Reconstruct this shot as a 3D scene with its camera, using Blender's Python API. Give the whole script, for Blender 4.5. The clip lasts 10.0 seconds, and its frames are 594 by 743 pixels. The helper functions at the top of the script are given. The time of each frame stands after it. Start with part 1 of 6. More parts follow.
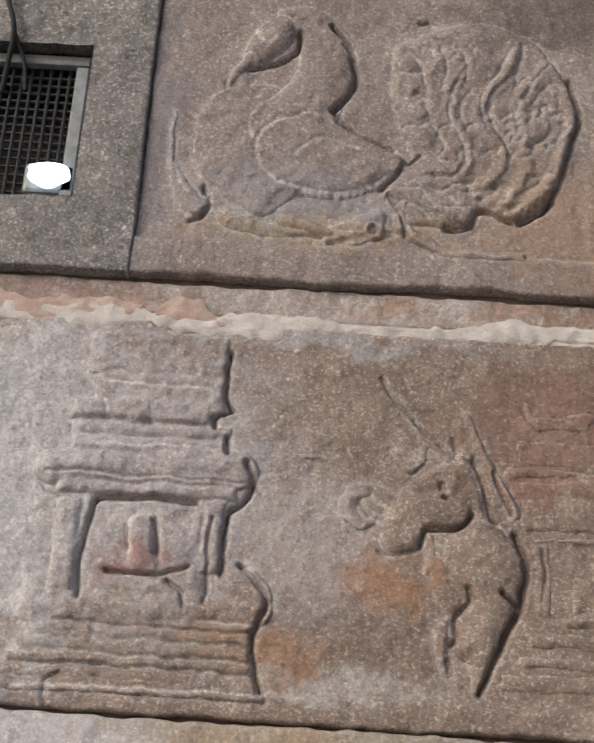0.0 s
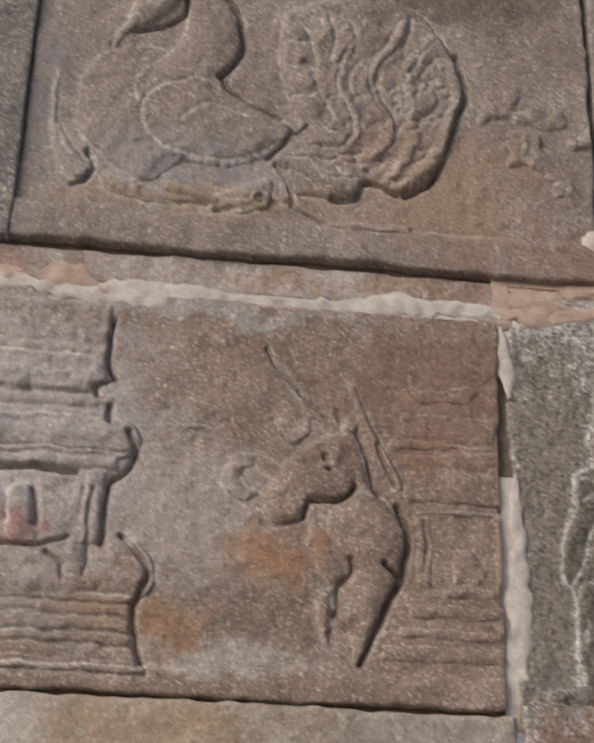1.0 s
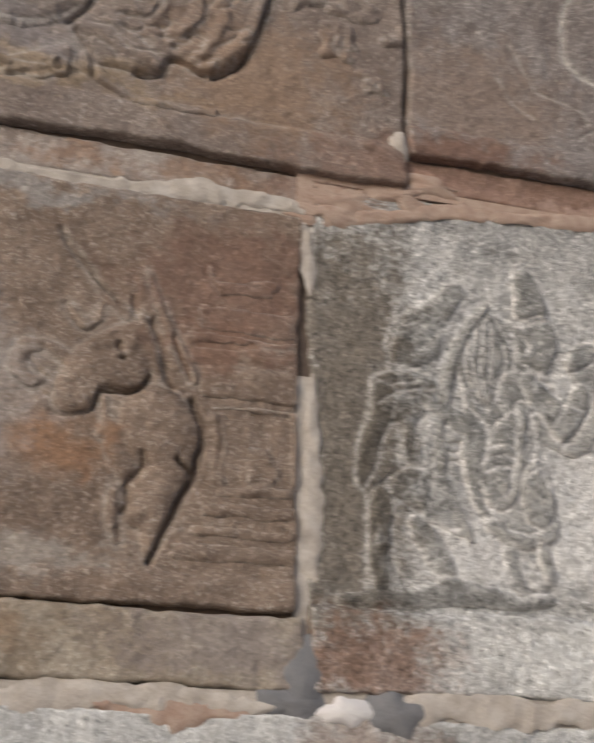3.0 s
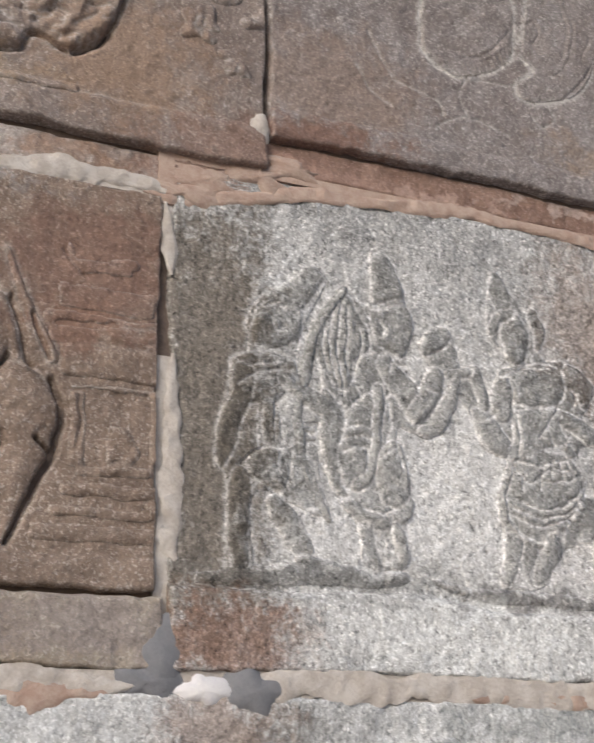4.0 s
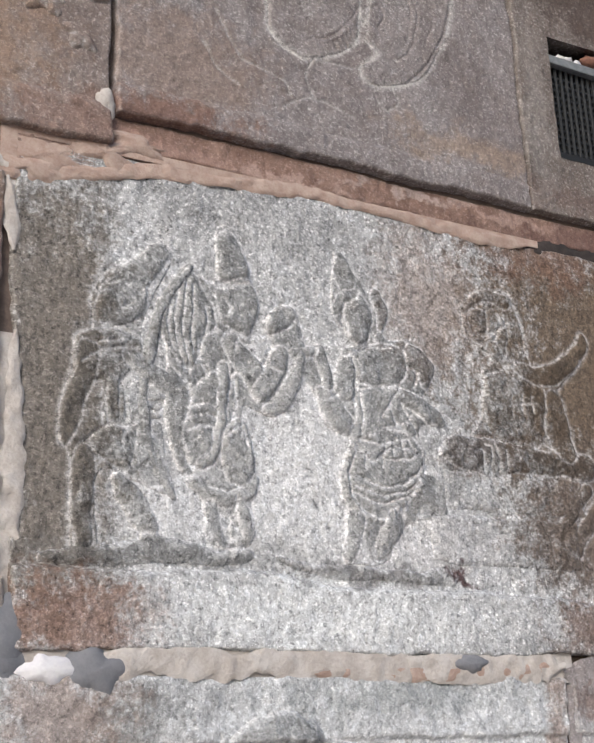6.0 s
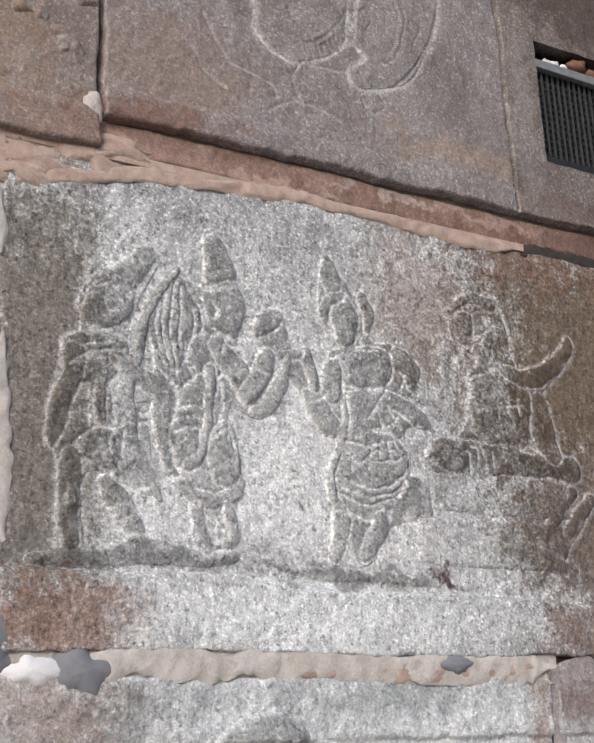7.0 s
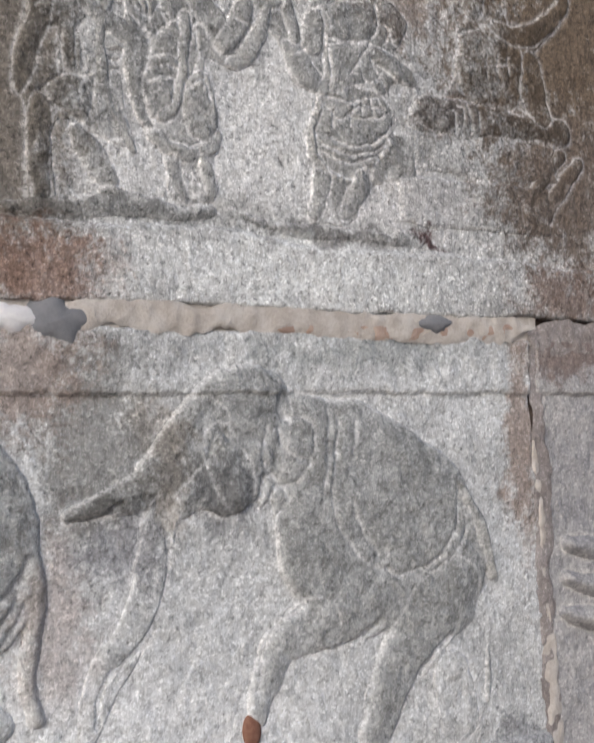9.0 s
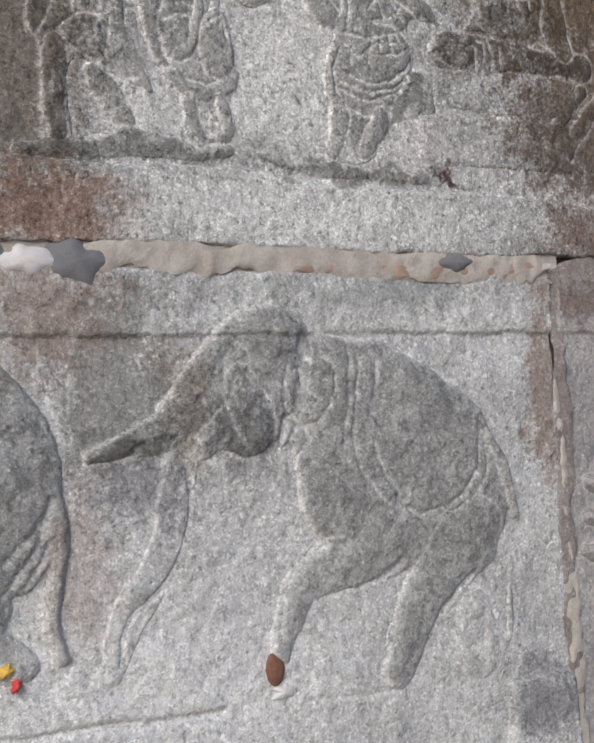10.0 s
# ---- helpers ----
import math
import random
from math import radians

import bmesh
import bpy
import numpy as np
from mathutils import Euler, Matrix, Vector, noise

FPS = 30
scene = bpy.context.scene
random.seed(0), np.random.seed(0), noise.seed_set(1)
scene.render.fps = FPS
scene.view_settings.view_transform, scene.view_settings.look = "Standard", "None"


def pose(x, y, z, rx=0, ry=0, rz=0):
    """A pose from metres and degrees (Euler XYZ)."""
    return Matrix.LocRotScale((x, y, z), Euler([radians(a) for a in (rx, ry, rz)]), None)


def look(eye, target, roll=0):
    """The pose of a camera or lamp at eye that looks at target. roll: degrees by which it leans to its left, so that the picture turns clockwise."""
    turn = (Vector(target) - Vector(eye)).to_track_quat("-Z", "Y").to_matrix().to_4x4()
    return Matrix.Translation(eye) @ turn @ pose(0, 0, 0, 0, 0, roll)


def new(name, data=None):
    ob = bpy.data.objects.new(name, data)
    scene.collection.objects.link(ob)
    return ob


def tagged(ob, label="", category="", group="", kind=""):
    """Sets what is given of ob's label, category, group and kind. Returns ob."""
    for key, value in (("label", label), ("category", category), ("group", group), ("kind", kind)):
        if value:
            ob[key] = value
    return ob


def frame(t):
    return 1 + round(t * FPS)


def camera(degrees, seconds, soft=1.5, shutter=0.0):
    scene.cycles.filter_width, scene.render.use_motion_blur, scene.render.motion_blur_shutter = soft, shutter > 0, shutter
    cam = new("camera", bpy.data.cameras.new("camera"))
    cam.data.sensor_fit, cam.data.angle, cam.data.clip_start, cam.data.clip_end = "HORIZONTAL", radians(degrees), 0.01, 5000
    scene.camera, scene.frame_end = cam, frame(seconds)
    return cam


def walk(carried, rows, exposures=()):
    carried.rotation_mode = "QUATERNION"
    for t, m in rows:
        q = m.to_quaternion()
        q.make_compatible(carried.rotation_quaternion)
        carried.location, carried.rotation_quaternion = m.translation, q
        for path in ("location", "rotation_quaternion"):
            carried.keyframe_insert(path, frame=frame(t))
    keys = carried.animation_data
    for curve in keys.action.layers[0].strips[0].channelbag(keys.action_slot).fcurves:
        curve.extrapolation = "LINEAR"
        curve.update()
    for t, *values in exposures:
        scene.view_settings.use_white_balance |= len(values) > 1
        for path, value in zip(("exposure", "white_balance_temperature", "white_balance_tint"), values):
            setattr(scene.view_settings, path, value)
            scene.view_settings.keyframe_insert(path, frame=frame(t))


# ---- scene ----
# A carved granite temple wall, seen close by: two frieze courses, a panel course and an animal course.
cam = camera(25.3, 10.0, soft=1.9, shutter=0.6)
PATH = [
    (0, (0.616, -1.535, 1.308), (0.598, 0.294, 2.117), 3.5),
    (0.5, (0.602, -1.536, 1.306), (0.667, 0.291, 2.118), 2.9),
    (1, (0.592, -1.516, 1.307), (0.78, 0.314, 2.09), 1.9),
    (1.5, (0.596, -1.5, 1.305), (0.847, 0.343, 2.038), 2.1),
    (2, (0.616, -1.465, 1.306), (0.891, 0.387, 2.01), 2.1),
    (2.5, (0.568, -1.437, 1.305), (0.917, 0.408, 1.993), 2.2),
    (3, (0.528, -1.422, 1.309), (1.125, 0.366, 1.976), 0.6),
    (3.2, (0.525, -1.423, 1.309), (1.189, 0.344, 1.969), 0.1),
    (4.3, (0.503, -1.418, 1.301), (1.371, 0.262, 1.935), -1.6),
    (4.5, (0.504, -1.42, 1.3), (1.411, 0.248, 1.931), -2.0),
    (5, (0.504, -1.418, 1.299), (1.472, 0.219, 1.919), -2.5),
    (5.5, (0.504, -1.417, 1.3), (1.511, 0.199, 1.91), -2.8),
    (7, (0.503, -1.43, 1.3), (1.546, 0.165, 1.905), -3.0),
    (7.5, (0.518, -1.423, 1.296), (1.568, 0.178, 1.874), -2.9),
    (8, (0.535, -1.41, 1.276), (1.606, 0.233, 1.669), -2.5),
    (8.5, (0.548, -1.401, 1.256), (1.623, 0.265, 1.51), -2.3),
    (9, (0.546, -1.408, 1.241), (1.618, 0.271, 1.415), -2.6),
    (9.5, (0.552, -1.406, 1.229), (1.614, 0.284, 1.358), -2.8),
    (10, (0.549, -1.404, 1.231), (1.594, 0.298, 1.329), -3.1),
]
walk(cam, [(t, look(eye, target, roll)) for t, eye, target, roll in PATH],
     exposures=[(0, -0.04, 6200, 10), (1.0, -0.24, 6350, 10), (2.0, -0.46, 6500, 10), (2.5, -0.52, 6600, 10), (3.2, -0.36, 6450, 10), (4.5, -0.04, 6000, 10), (5.5, 0.02, 5900, 10),
                (7.0, -0.02, 5900, 10), (7.5, -0.04, 5900, 10), (8.5, -0.18, 5950, 10), (9.2, -0.36, 5950, 10), (10, -0.46, 5950, 10)])

# ---------------------------------------------------------------- light
SUN_FROM = Vector((-0.85, -0.80, 0.60))          # from where the soft daylight falls on the wall
world = bpy.data.worlds.new("world")
scene.world = world
world.use_nodes = True
wt = world.node_tree
sky = wt.nodes.new("ShaderNodeTexSky")
sky.sky_type, sky.sun_disc = "NISHITA", False
sky.sun_elevation = math.atan2(SUN_FROM.z, math.hypot(SUN_FROM.x, SUN_FROM.y))
sky.sun_rotation = math.atan2(SUN_FROM.x, SUN_FROM.y)
sky.air_density, sky.dust_density = 1.0, 4.0
wt.links.new(sky.outputs[0], wt.nodes["Background"].inputs[0])
wt.nodes["Background"].inputs[1].default_value = 0.15
sun_data = bpy.data.lights.new("sun", "SUN")
sun_data.energy, sun_data.angle, sun_data.color = 1.22, radians(20), (1.0, 0.99, 0.98)
sun = new("sun", sun_data)
sun.matrix_world = look(SUN_FROM * 5, (0, 0, 0))


# ---------------------------------------------------------------- materials
class Nodes:
    """Short hand for a node tree."""

    def __init__(self, name):
        self.mat = bpy.data.materials.new(name)
        self.mat.use_nodes = True
        self.t = self.mat.node_tree
        self.bsdf = self.t.nodes["Principled BSDF"]

    def put(self, socket, value):
        if isinstance(value, bpy.types.NodeSocket):
            self.t.links.new(value, socket)
        elif isinstance(value, tuple) and socket.type == "RGBA" and len(value) == 3:
            socket.default_value = (*value, 1)
        else:
            socket.default_value = value

    def noise(self, vec, scale, detail=2.0, rough=0.55, distort=0.0):
        n = self.t.nodes.new("ShaderNodeTexNoise")
        self.put(n.inputs["Vector"], vec)
        for key, v in (("Scale", scale), ("Detail", detail), ("Roughness", rough), ("Distortion", distort)):
            n.inputs[key].default_value = v
        return n.outputs["Fac"]

    def cells(self, vec, scale):
        n = self.t.nodes.new("ShaderNodeTexVoronoi")
        self.put(n.inputs["Vector"], vec)
        n.inputs["Scale"].default_value = scale
        s = self.t.nodes.new("ShaderNodeSeparateColor")
        self.t.links.new(n.outputs["Color"], s.inputs[0])
        return s.outputs[0]

    def math(self, op, a, b=0.0, clamp=False):
        n = self.t.nodes.new("ShaderNodeMath")
        n.operation, n.use_clamp = op, clamp
        self.put(n.inputs[0], a), self.put(n.inputs[1], b)
        return n.outputs[0]

    def ramp(self, v, a, b, lo=0.0, hi=1.0):
        n = self.t.nodes.new("ShaderNodeMapRange")
        n.interpolation_type = "SMOOTHSTEP"
        self.put(n.inputs[0], v)
        for i, x in enumerate((a, b, lo, hi)):
            n.inputs[i + 1].default_value = x
        return n.outputs[0]

    def mix(self, f, a, b, kind="MIX"):
        n = self.t.nodes.new("ShaderNodeMix")
        n.data_type, n.blend_type = "RGBA", kind
        self.put(n.inputs[0], f), self.put(n.inputs[6], a), self.put(n.inputs[7], b)
        return n.outputs[2]

    def vec(self, op, a, b):
        n = self.t.nodes.new("ShaderNodeVectorMath")
        n.operation = op
        self.put(n.inputs[0], a), self.put(n.inputs[1], b)
        return n.outputs["Value"] if op in ("LENGTH", "DOT_PRODUCT") else n.outputs["Vector"]

    def attribute(self, name):
        n = self.t.nodes.new("ShaderNodeAttribute")
        n.attribute_name = name
        return n.outputs["Fac"]

    def bump(self, height, strength, distance):
        n = self.t.nodes.new("ShaderNodeBump")
        n.inputs["Strength"].default_value, n.inputs["Distance"].default_value = strength, distance
        self.put(n.inputs["Height"], height)
        self.put(self.bsdf.inputs["Normal"], n.outputs[0])


def stone(name, light, dark, grain=0.5, pale=(0.62, 0.6, 0.57), stains_and_light=(), rough=0.85, bump=0.5, pale_by=0.9, flecks=0.75, touched=1.0):
    """Speckled granite: two tones in patches, crystal grain, stained spots and painted light or shade (x, z, rx, rz,
    colour, strength) and pale wear.
    """
    n = Nodes(name)
    g = n.t.nodes.new("ShaderNodeNewGeometry")
    pos = g.outputs["Position"]
    big, mid = n.noise(pos, 7.0, 4.0, 0.6, 0.4), n.noise(pos, 38.0, 4.0, 0.65)
    fine, tiny = n.noise(pos, 190.0, 3.0, 0.7), n.noise(pos, 420.0, 2.0, 0.6)
    crystal = n.cells(pos, 210.0)
    tone = n.ramp(n.math("ADD", n.math("MULTIPLY", big, 0.6), n.math("MULTIPLY", mid, 0.4)), 0.36, 0.64)
    col = n.mix(tone, dark, light)
    fleck = n.ramp(n.noise(pos, 235.0, 3.0, 0.7, 0.6), 0.50, 0.68)
    col = n.mix(n.math("MULTIPLY", n.math("MULTIPLY", fleck, n.ramp(big, 0.25, 0.75, 0.45, 1.0)), min(1.0, grain * flecks)), col, pale)
    # ragged outlines of the stained and the painted patches
    spread = pos
    for scale, by in ((16.0, 0.10), (55.0, 0.045)):
        wander = n.t.nodes.new("ShaderNodeTexNoise")
        n.put(wander.inputs["Vector"], pos)
        wander.inputs["Scale"].default_value, wander.inputs["Detail"].default_value = scale, 3.0
        spread = n.vec("ADD", spread, n.vec("MULTIPLY", n.vec("SUBTRACT", wander.outputs["Color"], (0.5, 0.5, 0.5)), (by, by, by)))
    for x, z, rx, rz, colour, strength in stains_and_light:
        d = n.vec("MULTIPLY", n.vec("SUBTRACT", spread, (x, 0.0, z)), (1.0 / rx, 0.0, 1.0 / rz))
        far = n.math("ADD", n.vec("LENGTH", d, (0, 0, 0)), n.math("ADD", n.math("MULTIPLY", n.math("SUBTRACT", mid, 0.5), 1.5), n.math("MULTIPLY", n.math("SUBTRACT", fine, 0.5), 1.3)))
        far = n.math("ADD", far, n.math("MULTIPLY", n.math("SUBTRACT", big, 0.5), 0.8))
        col = n.mix(n.ramp(far, 1.25, 0.35, 0.0, strength), col, colour)
    if touched < 1.0:
        rubbed = n.math("MULTIPLY", n.attribute("touch"), n.ramp(n.math("ADD", mid, n.math("MULTIPLY", fine, 0.6)), 1.0, 0.6, 0.7, 1.0))
        col = n.mix(rubbed, col, n.mix(1.0, col, (touched, touched, touched * 0.985), "MULTIPLY"))
    # chalky deposit in the cuts and along worn edges
    att = n.math("MULTIPLY", n.attribute("pale"), n.ramp(n.math("ADD", fine, n.math("MULTIPLY", mid, 0.5)), 0.45, 0.85), True)
    worn = n.ramp(g.outputs["Pointiness"], 0.52, 0.60)
    att = n.math("ADD", n.math("MULTIPLY", att, 1.0), n.math("MULTIPLY", worn, 0.35), True)
    col = n.mix(n.math("MULTIPLY", att, pale_by), col, pale)
    pit = n.ramp(n.noise(n.vec("ADD", pos, (3.1, 1.7, 0.4)), 150.0, 3.0, 0.75), 0.50, 0.30)
    speck = n.math("ADD", n.math("MULTIPLY", n.math("SUBTRACT", fine, 0.5), 1.3), n.math("MULTIPLY", n.math("SUBTRACT", crystal, 0.5), 0.45))
    speck = n.math("ADD", speck, n.math("MULTIPLY", n.math("SUBTRACT", tiny, 0.5), 1.0))
    streak = n.noise(n.vec("MULTIPLY", pos, (1.0, 1.0, 0.3)), 170.0, 2.0, 0.6)
    speck = n.math("ADD", speck, n.math("MULTIPLY", n.math("SUBTRACT", streak, 0.5), 1.1))
    speck = n.math("ADD", speck, n.math("SUBTRACT", n.math("MULTIPLY", fleck, 0.8), n.math("MULTIPLY", pit, 0.6)))
    factor = n.math("MAXIMUM", n.math("ADD", 1.0, n.math("MULTIPLY", speck, grain)), 0.2)
    grey = n.t.nodes.new("ShaderNodeCombineColor")
    for i in range(3):
        n.put(grey.inputs[i], factor)
    col = n.mix(1.0, col, grey.outputs[0], "MULTIPLY")
    n.put(n.bsdf.inputs["Base Color"], col)
    n.put(n.bsdf.inputs["Roughness"], n.ramp(fine, 0.3, 0.7, rough - 0.12, rough + 0.1))
    n.bsdf.inputs["Specular IOR Level"].default_value = 0.35
    n.bump(n.math("ADD", n.math("ADD", n.math("MULTIPLY", fine, 0.8), n.math("MULTIPLY", mid, 0.8)), n.math("MULTIPLY", fleck, 0.3)), bump, 0.004)
    return n.mat


def plain(name, a, b, rough=0.8, scale=60.0, metal=0.0, bump=0.3):
    """A plain surface with patches of two tones and fine relief."""
    n = Nodes(name)
    pos = n.t.nodes.new("ShaderNodeNewGeometry").outputs["Position"]
    m, f = n.noise(pos, scale, 5.0, 0.6), n.noise(pos, scale * 6, 3.0)
    n.put(n.bsdf.inputs["Base Color"], n.mix(n.ramp(n.math("ADD", n.math("MULTIPLY", m, 0.7), n.math("MULTIPLY", f, 0.3)), 0.35, 0.65), a, b))
    n.bsdf.inputs["Roughness"].default_value, n.bsdf.inputs["Metallic"].default_value = rough, metal
    n.bump(f, bump, 0.002)
    return n.mat


RUST, DARKBROWN = (0.285, 0.165, 0.10), (0.075, 0.062, 0.055)
RED, OCHRE, DARKGREY = (0.24, 0.145, 0.11), (0.33, 0.25, 0.16), (0.15, 0.15, 0.145)
brown_a, brown_b = (0.258, 0.197, 0.158), (0.172, 0.126, 0.099)
grey_a, grey_b = (0.50, 0.502, 0.50), (0.312, 0.312, 0.31)
# a dark brown patch lies high on the right
frieze_stone = stone("frieze_stone", (0.270, 0.225, 0.202), (0.190, 0.150, 0.133), 0.46, stains_and_light=[
    (*(0.582, 2.240), 0.17, 0.06, (0.270, 0.250, 0.256), 0.7), (*(0.954, 2.583), 0.16, 0.10, DARKBROWN, 0.6),
    (*(0.337, 2.315), 0.10, 0.3, (0.210, 0.195, 0.202), 0.8), (*(0.636, 2.185), 0.30, 0.02, OCHRE, 0.5), (*(0.939, 2.226), 0.14, 0.1, (0.290, 0.200, 0.142), 0.7),
    (1.10, 2.13, 0.12, 0.05, RED, 0.6)])
frieze_stone_grey = stone("frieze_stone_grey", (0.262, 0.236, 0.232), (0.180, 0.153, 0.146), 0.5, stains_and_light=[
    (*(1.235, 2.256), 0.17, 0.10, (0.260, 0.200, 0.169), 0.75), (*(1.212, 2.163), 0.16, 0.04, (0.200, 0.115, 0.087), 0.8),
    (*(1.745, 2.236), 0.16, 0.035, (0.300, 0.230, 0.180), 0.7), (*(2.021, 2.546), 0.12, 0.1, DARKBROWN, 0.6)])
fillet_stone = stone("fillet_stone", (0.400, 0.360, 0.338), (0.260, 0.200, 0.169), 0.4, stains_and_light=[
    (*(0.711, 2.081), 0.05, 0.02, RUST, 0.6), (*(0.880, 2.074), 0.09, 0.02, RUST, 0.5), (*(0.246, 2.082), 0.2, 0.03, (0.230, 0.160, 0.131), 0.8),
    (*(0.354, 2.058), 0.12, 0.025, (0.420, 0.270, 0.218), 0.7), (1.06, 2.09, 0.1, 0.05, RED, 0.8)])
red_stone = stone("red_stone", (0.285, 0.19, 0.15), (0.175, 0.105, 0.08), 0.35, pale=(0.500, 0.400, 0.360), stains_and_light=[
    (*(1.232, 2.112), 0.13, 0.03, (0.420, 0.280, 0.229), 0.6), (*(1.969, 2.125), 0.16, 0.05, (0.120, 0.066, 0.055), 0.7), (1.42, 2.113, 0.16, 0.012, (0.44, 0.32, 0.27), 0.7), (1.62, 2.150, 0.14, 0.010, (0.45, 0.36, 0.32), 0.75), (1.83, 2.148, 0.12, 0.010, (0.42, 0.30, 0.25), 0.7)])
panel_stone = stone("panel_stone", brown_a, brown_b, 0.5, stains_and_light=[
    # left end paler and greyer: brightness of the left-hand light put into the colour
    (*(0.265, 1.860), 0.12, 0.33, (0.470, 0.460, 0.458), 0.9), (*(0.419, 1.838), 0.2, 0.22, (0.360, 0.335, 0.338), 0.8),
    (*(0.713, 1.722), 0.075, 0.038, RUST, 0.85), (*(0.601, 1.626), 0.05, 0.04, RUST, 0.7), (*(0.621, 1.766), 0.10, 0.10, (0.370, 0.335, 0.322), 0.65),
    (*(0.679, 1.595), 0.13, 0.022, (0.40, 0.375, 0.35), 0.6), (*(0.920, 1.932), 0.14, 0.10, (0.200, 0.120, 0.093), 0.75), (*(0.913, 1.856), 0.10, 0.03, (0.225, 0.135, 0.10), 0.6),
    (*(0.643, 2.032), 0.22, 0.018, (0.330, 0.320, 0.318), 0.7), (*(0.414, 1.728), 0.05, 0.02, (0.240, 0.110, 0.098), 0.7), (*(0.534, 1.641), 0.07, 0.03, (0.28, 0.175, 0.11), 0.5)])
ledge_stone = stone("ledge_stone", (0.38, 0.335, 0.28), (0.25, 0.20, 0.15), 0.42, stains_and_light=[
    # the ledge's left end is brightened in the colour as well
    (*(0.325, 1.512), 0.16, 0.06, (0.500, 0.480, 0.501), 0.7), (*(0.582, 1.516), 0.12, 0.05, (0.340, 0.240, 0.164), 0.6), (*(0.934, 1.508), 0.16, 0.05, (0.270, 0.235, 0.229), 0.7)])
hunt_stone = stone("hunt_stone", grey_a, grey_b, 0.85, pale=(0.720, 0.710, 0.706), touched=0.53, stains_and_light=[
    # paler in the middle and low down, darker and browner towards both ends
    (1.737, 1.754, 0.09, 0.03, (0.15, 0.118, 0.104), 0.7),
    (*(1.223, 1.632), 0.15, 0.06, (0.62, 0.62, 0.62), 0.7), (*(1.410, 1.698), 0.16, 0.16, (0.660, 0.660, 0.657), 0.85), (*(1.435, 1.508), 0.30, 0.06, (0.680, 0.690, 0.687), 0.8), (*(1.637, 1.617), 0.14, 0.06, (0.600, 0.590, 0.587), 0.6),
    (*(1.056, 1.785), 0.12, 0.42, (0.150, 0.126, 0.100), 0.85), (*(1.094, 1.490), 0.10, 0.07, (0.230, 0.140, 0.104), 0.75), (*(1.665, 1.975), 0.12, 0.13, (0.27, 0.205, 0.17), 0.6),
    (*(1.96, 1.91), 0.27, 0.31, (0.125, 0.088, 0.056), 0.94), (*(1.946, 1.648), 0.17, 0.14, (0.135, 0.105, 0.085), 0.88), (*(1.912, 1.492), 0.10, 0.06, (0.173, 0.119, 0.094), 0.8),
    (*(1.891, 2.078), 0.16, 0.05, (0.158, 0.094, 0.067), 0.7), (*(1.222, 1.583), 0.2, 0.018, DARKGREY, 0.5), (*(1.521, 1.563), 0.16, 0.012, (0.120, 0.110, 0.109), 0.6),
    (*(1.665, 1.569), 0.028, 0.012, (0.070, 0.030, 0.031), 0.9)])
surround_stone = stone("surround_stone", (0.235, 0.215, 0.20), (0.135, 0.125, 0.118), 0.6)
surround_brown = stone("surround_brown", (0.195, 0.165, 0.147), (0.125, 0.103, 0.09), 0.5, stains_and_light=[
    (2.06, 2.58, 0.17, 0.09, (0.085, 0.062, 0.052), 0.85), (1.96, 2.19, 0.2, 0.03, (0.13, 0.09, 0.075), 0.6), (1.90, 2.33, 0.03, 0.2, (0.30, 0.275, 0.255), 0.5)])
elephant_ground = stone("elephant_ground", (0.60, 0.61, 0.615), (0.43, 0.437, 0.44), 0.66, pale=(0.680, 0.675, 0.672), touched=0.50, stains_and_light=[
    # the two dark greys paint the shade under the cheek and the trunk tip
    (1.246, 1.273, 0.05, 0.08, (0.345, 0.30, 0.255), 0.6), (1.334, 1.235, 0.05, 0.05, (0.17, 0.17, 0.18), 0.6), (1.154, 1.227, 0.05, 0.025, (0.13, 0.13, 0.135), 0.6),
    (*(1.164, 1.308), 0.085, 0.16, (0.19, 0.185, 0.175), 0.7), (*(1.076, 1.384), 0.09, 0.09, (0.300, 0.235, 0.202), 0.75), (*(1.106, 1.087), 0.05, 0.12, (0.430, 0.370, 0.349), 0.6),
    (*(1.542, 1.410), 0.22, 0.03, (0.310, 0.325, 0.323), 0.7), (*(1.809, 1.293), 0.03, 0.2, (0.270, 0.200, 0.164), 0.75), (*(1.192, 1.170), 0.07, 0.04, (0.270, 0.270, 0.289), 0.7),
    # the near-white patch brightens the lower left by colour
    (*(1.198, 0.937), 0.30, 0.12, (0.74, 0.75, 0.76), 0.7), (*(1.781, 0.850), 0.07, 0.06, (0.160, 0.160, 0.174), 0.7)])
side_stone = stone("side_stone", (0.420, 0.410, 0.408), (0.270, 0.265, 0.278), 0.5, stains_and_light=[(1.9, 1.42, 0.1, 0.05, (0.190, 0.140, 0.120), 0.8)])
rough_stone = stone("rough_stone", (0.330, 0.300, 0.294), (0.220, 0.190, 0.180), 0.4)
mortar_mat = plain("lime_mortar", (0.42, 0.375, 0.335), (0.56, 0.525, 0.49), 0.95, 45.0, 0.0, 0.8)
pink_mortar = plain("pink_mortar", (0.37, 0.26, 0.21), (0.47, 0.37, 0.31), 0.95, 50.0, 0.0, 0.8)
grey_cement = plain("grey_cement", (0.170, 0.175, 0.191), (0.215, 0.215, 0.229), 0.85, 50.0)
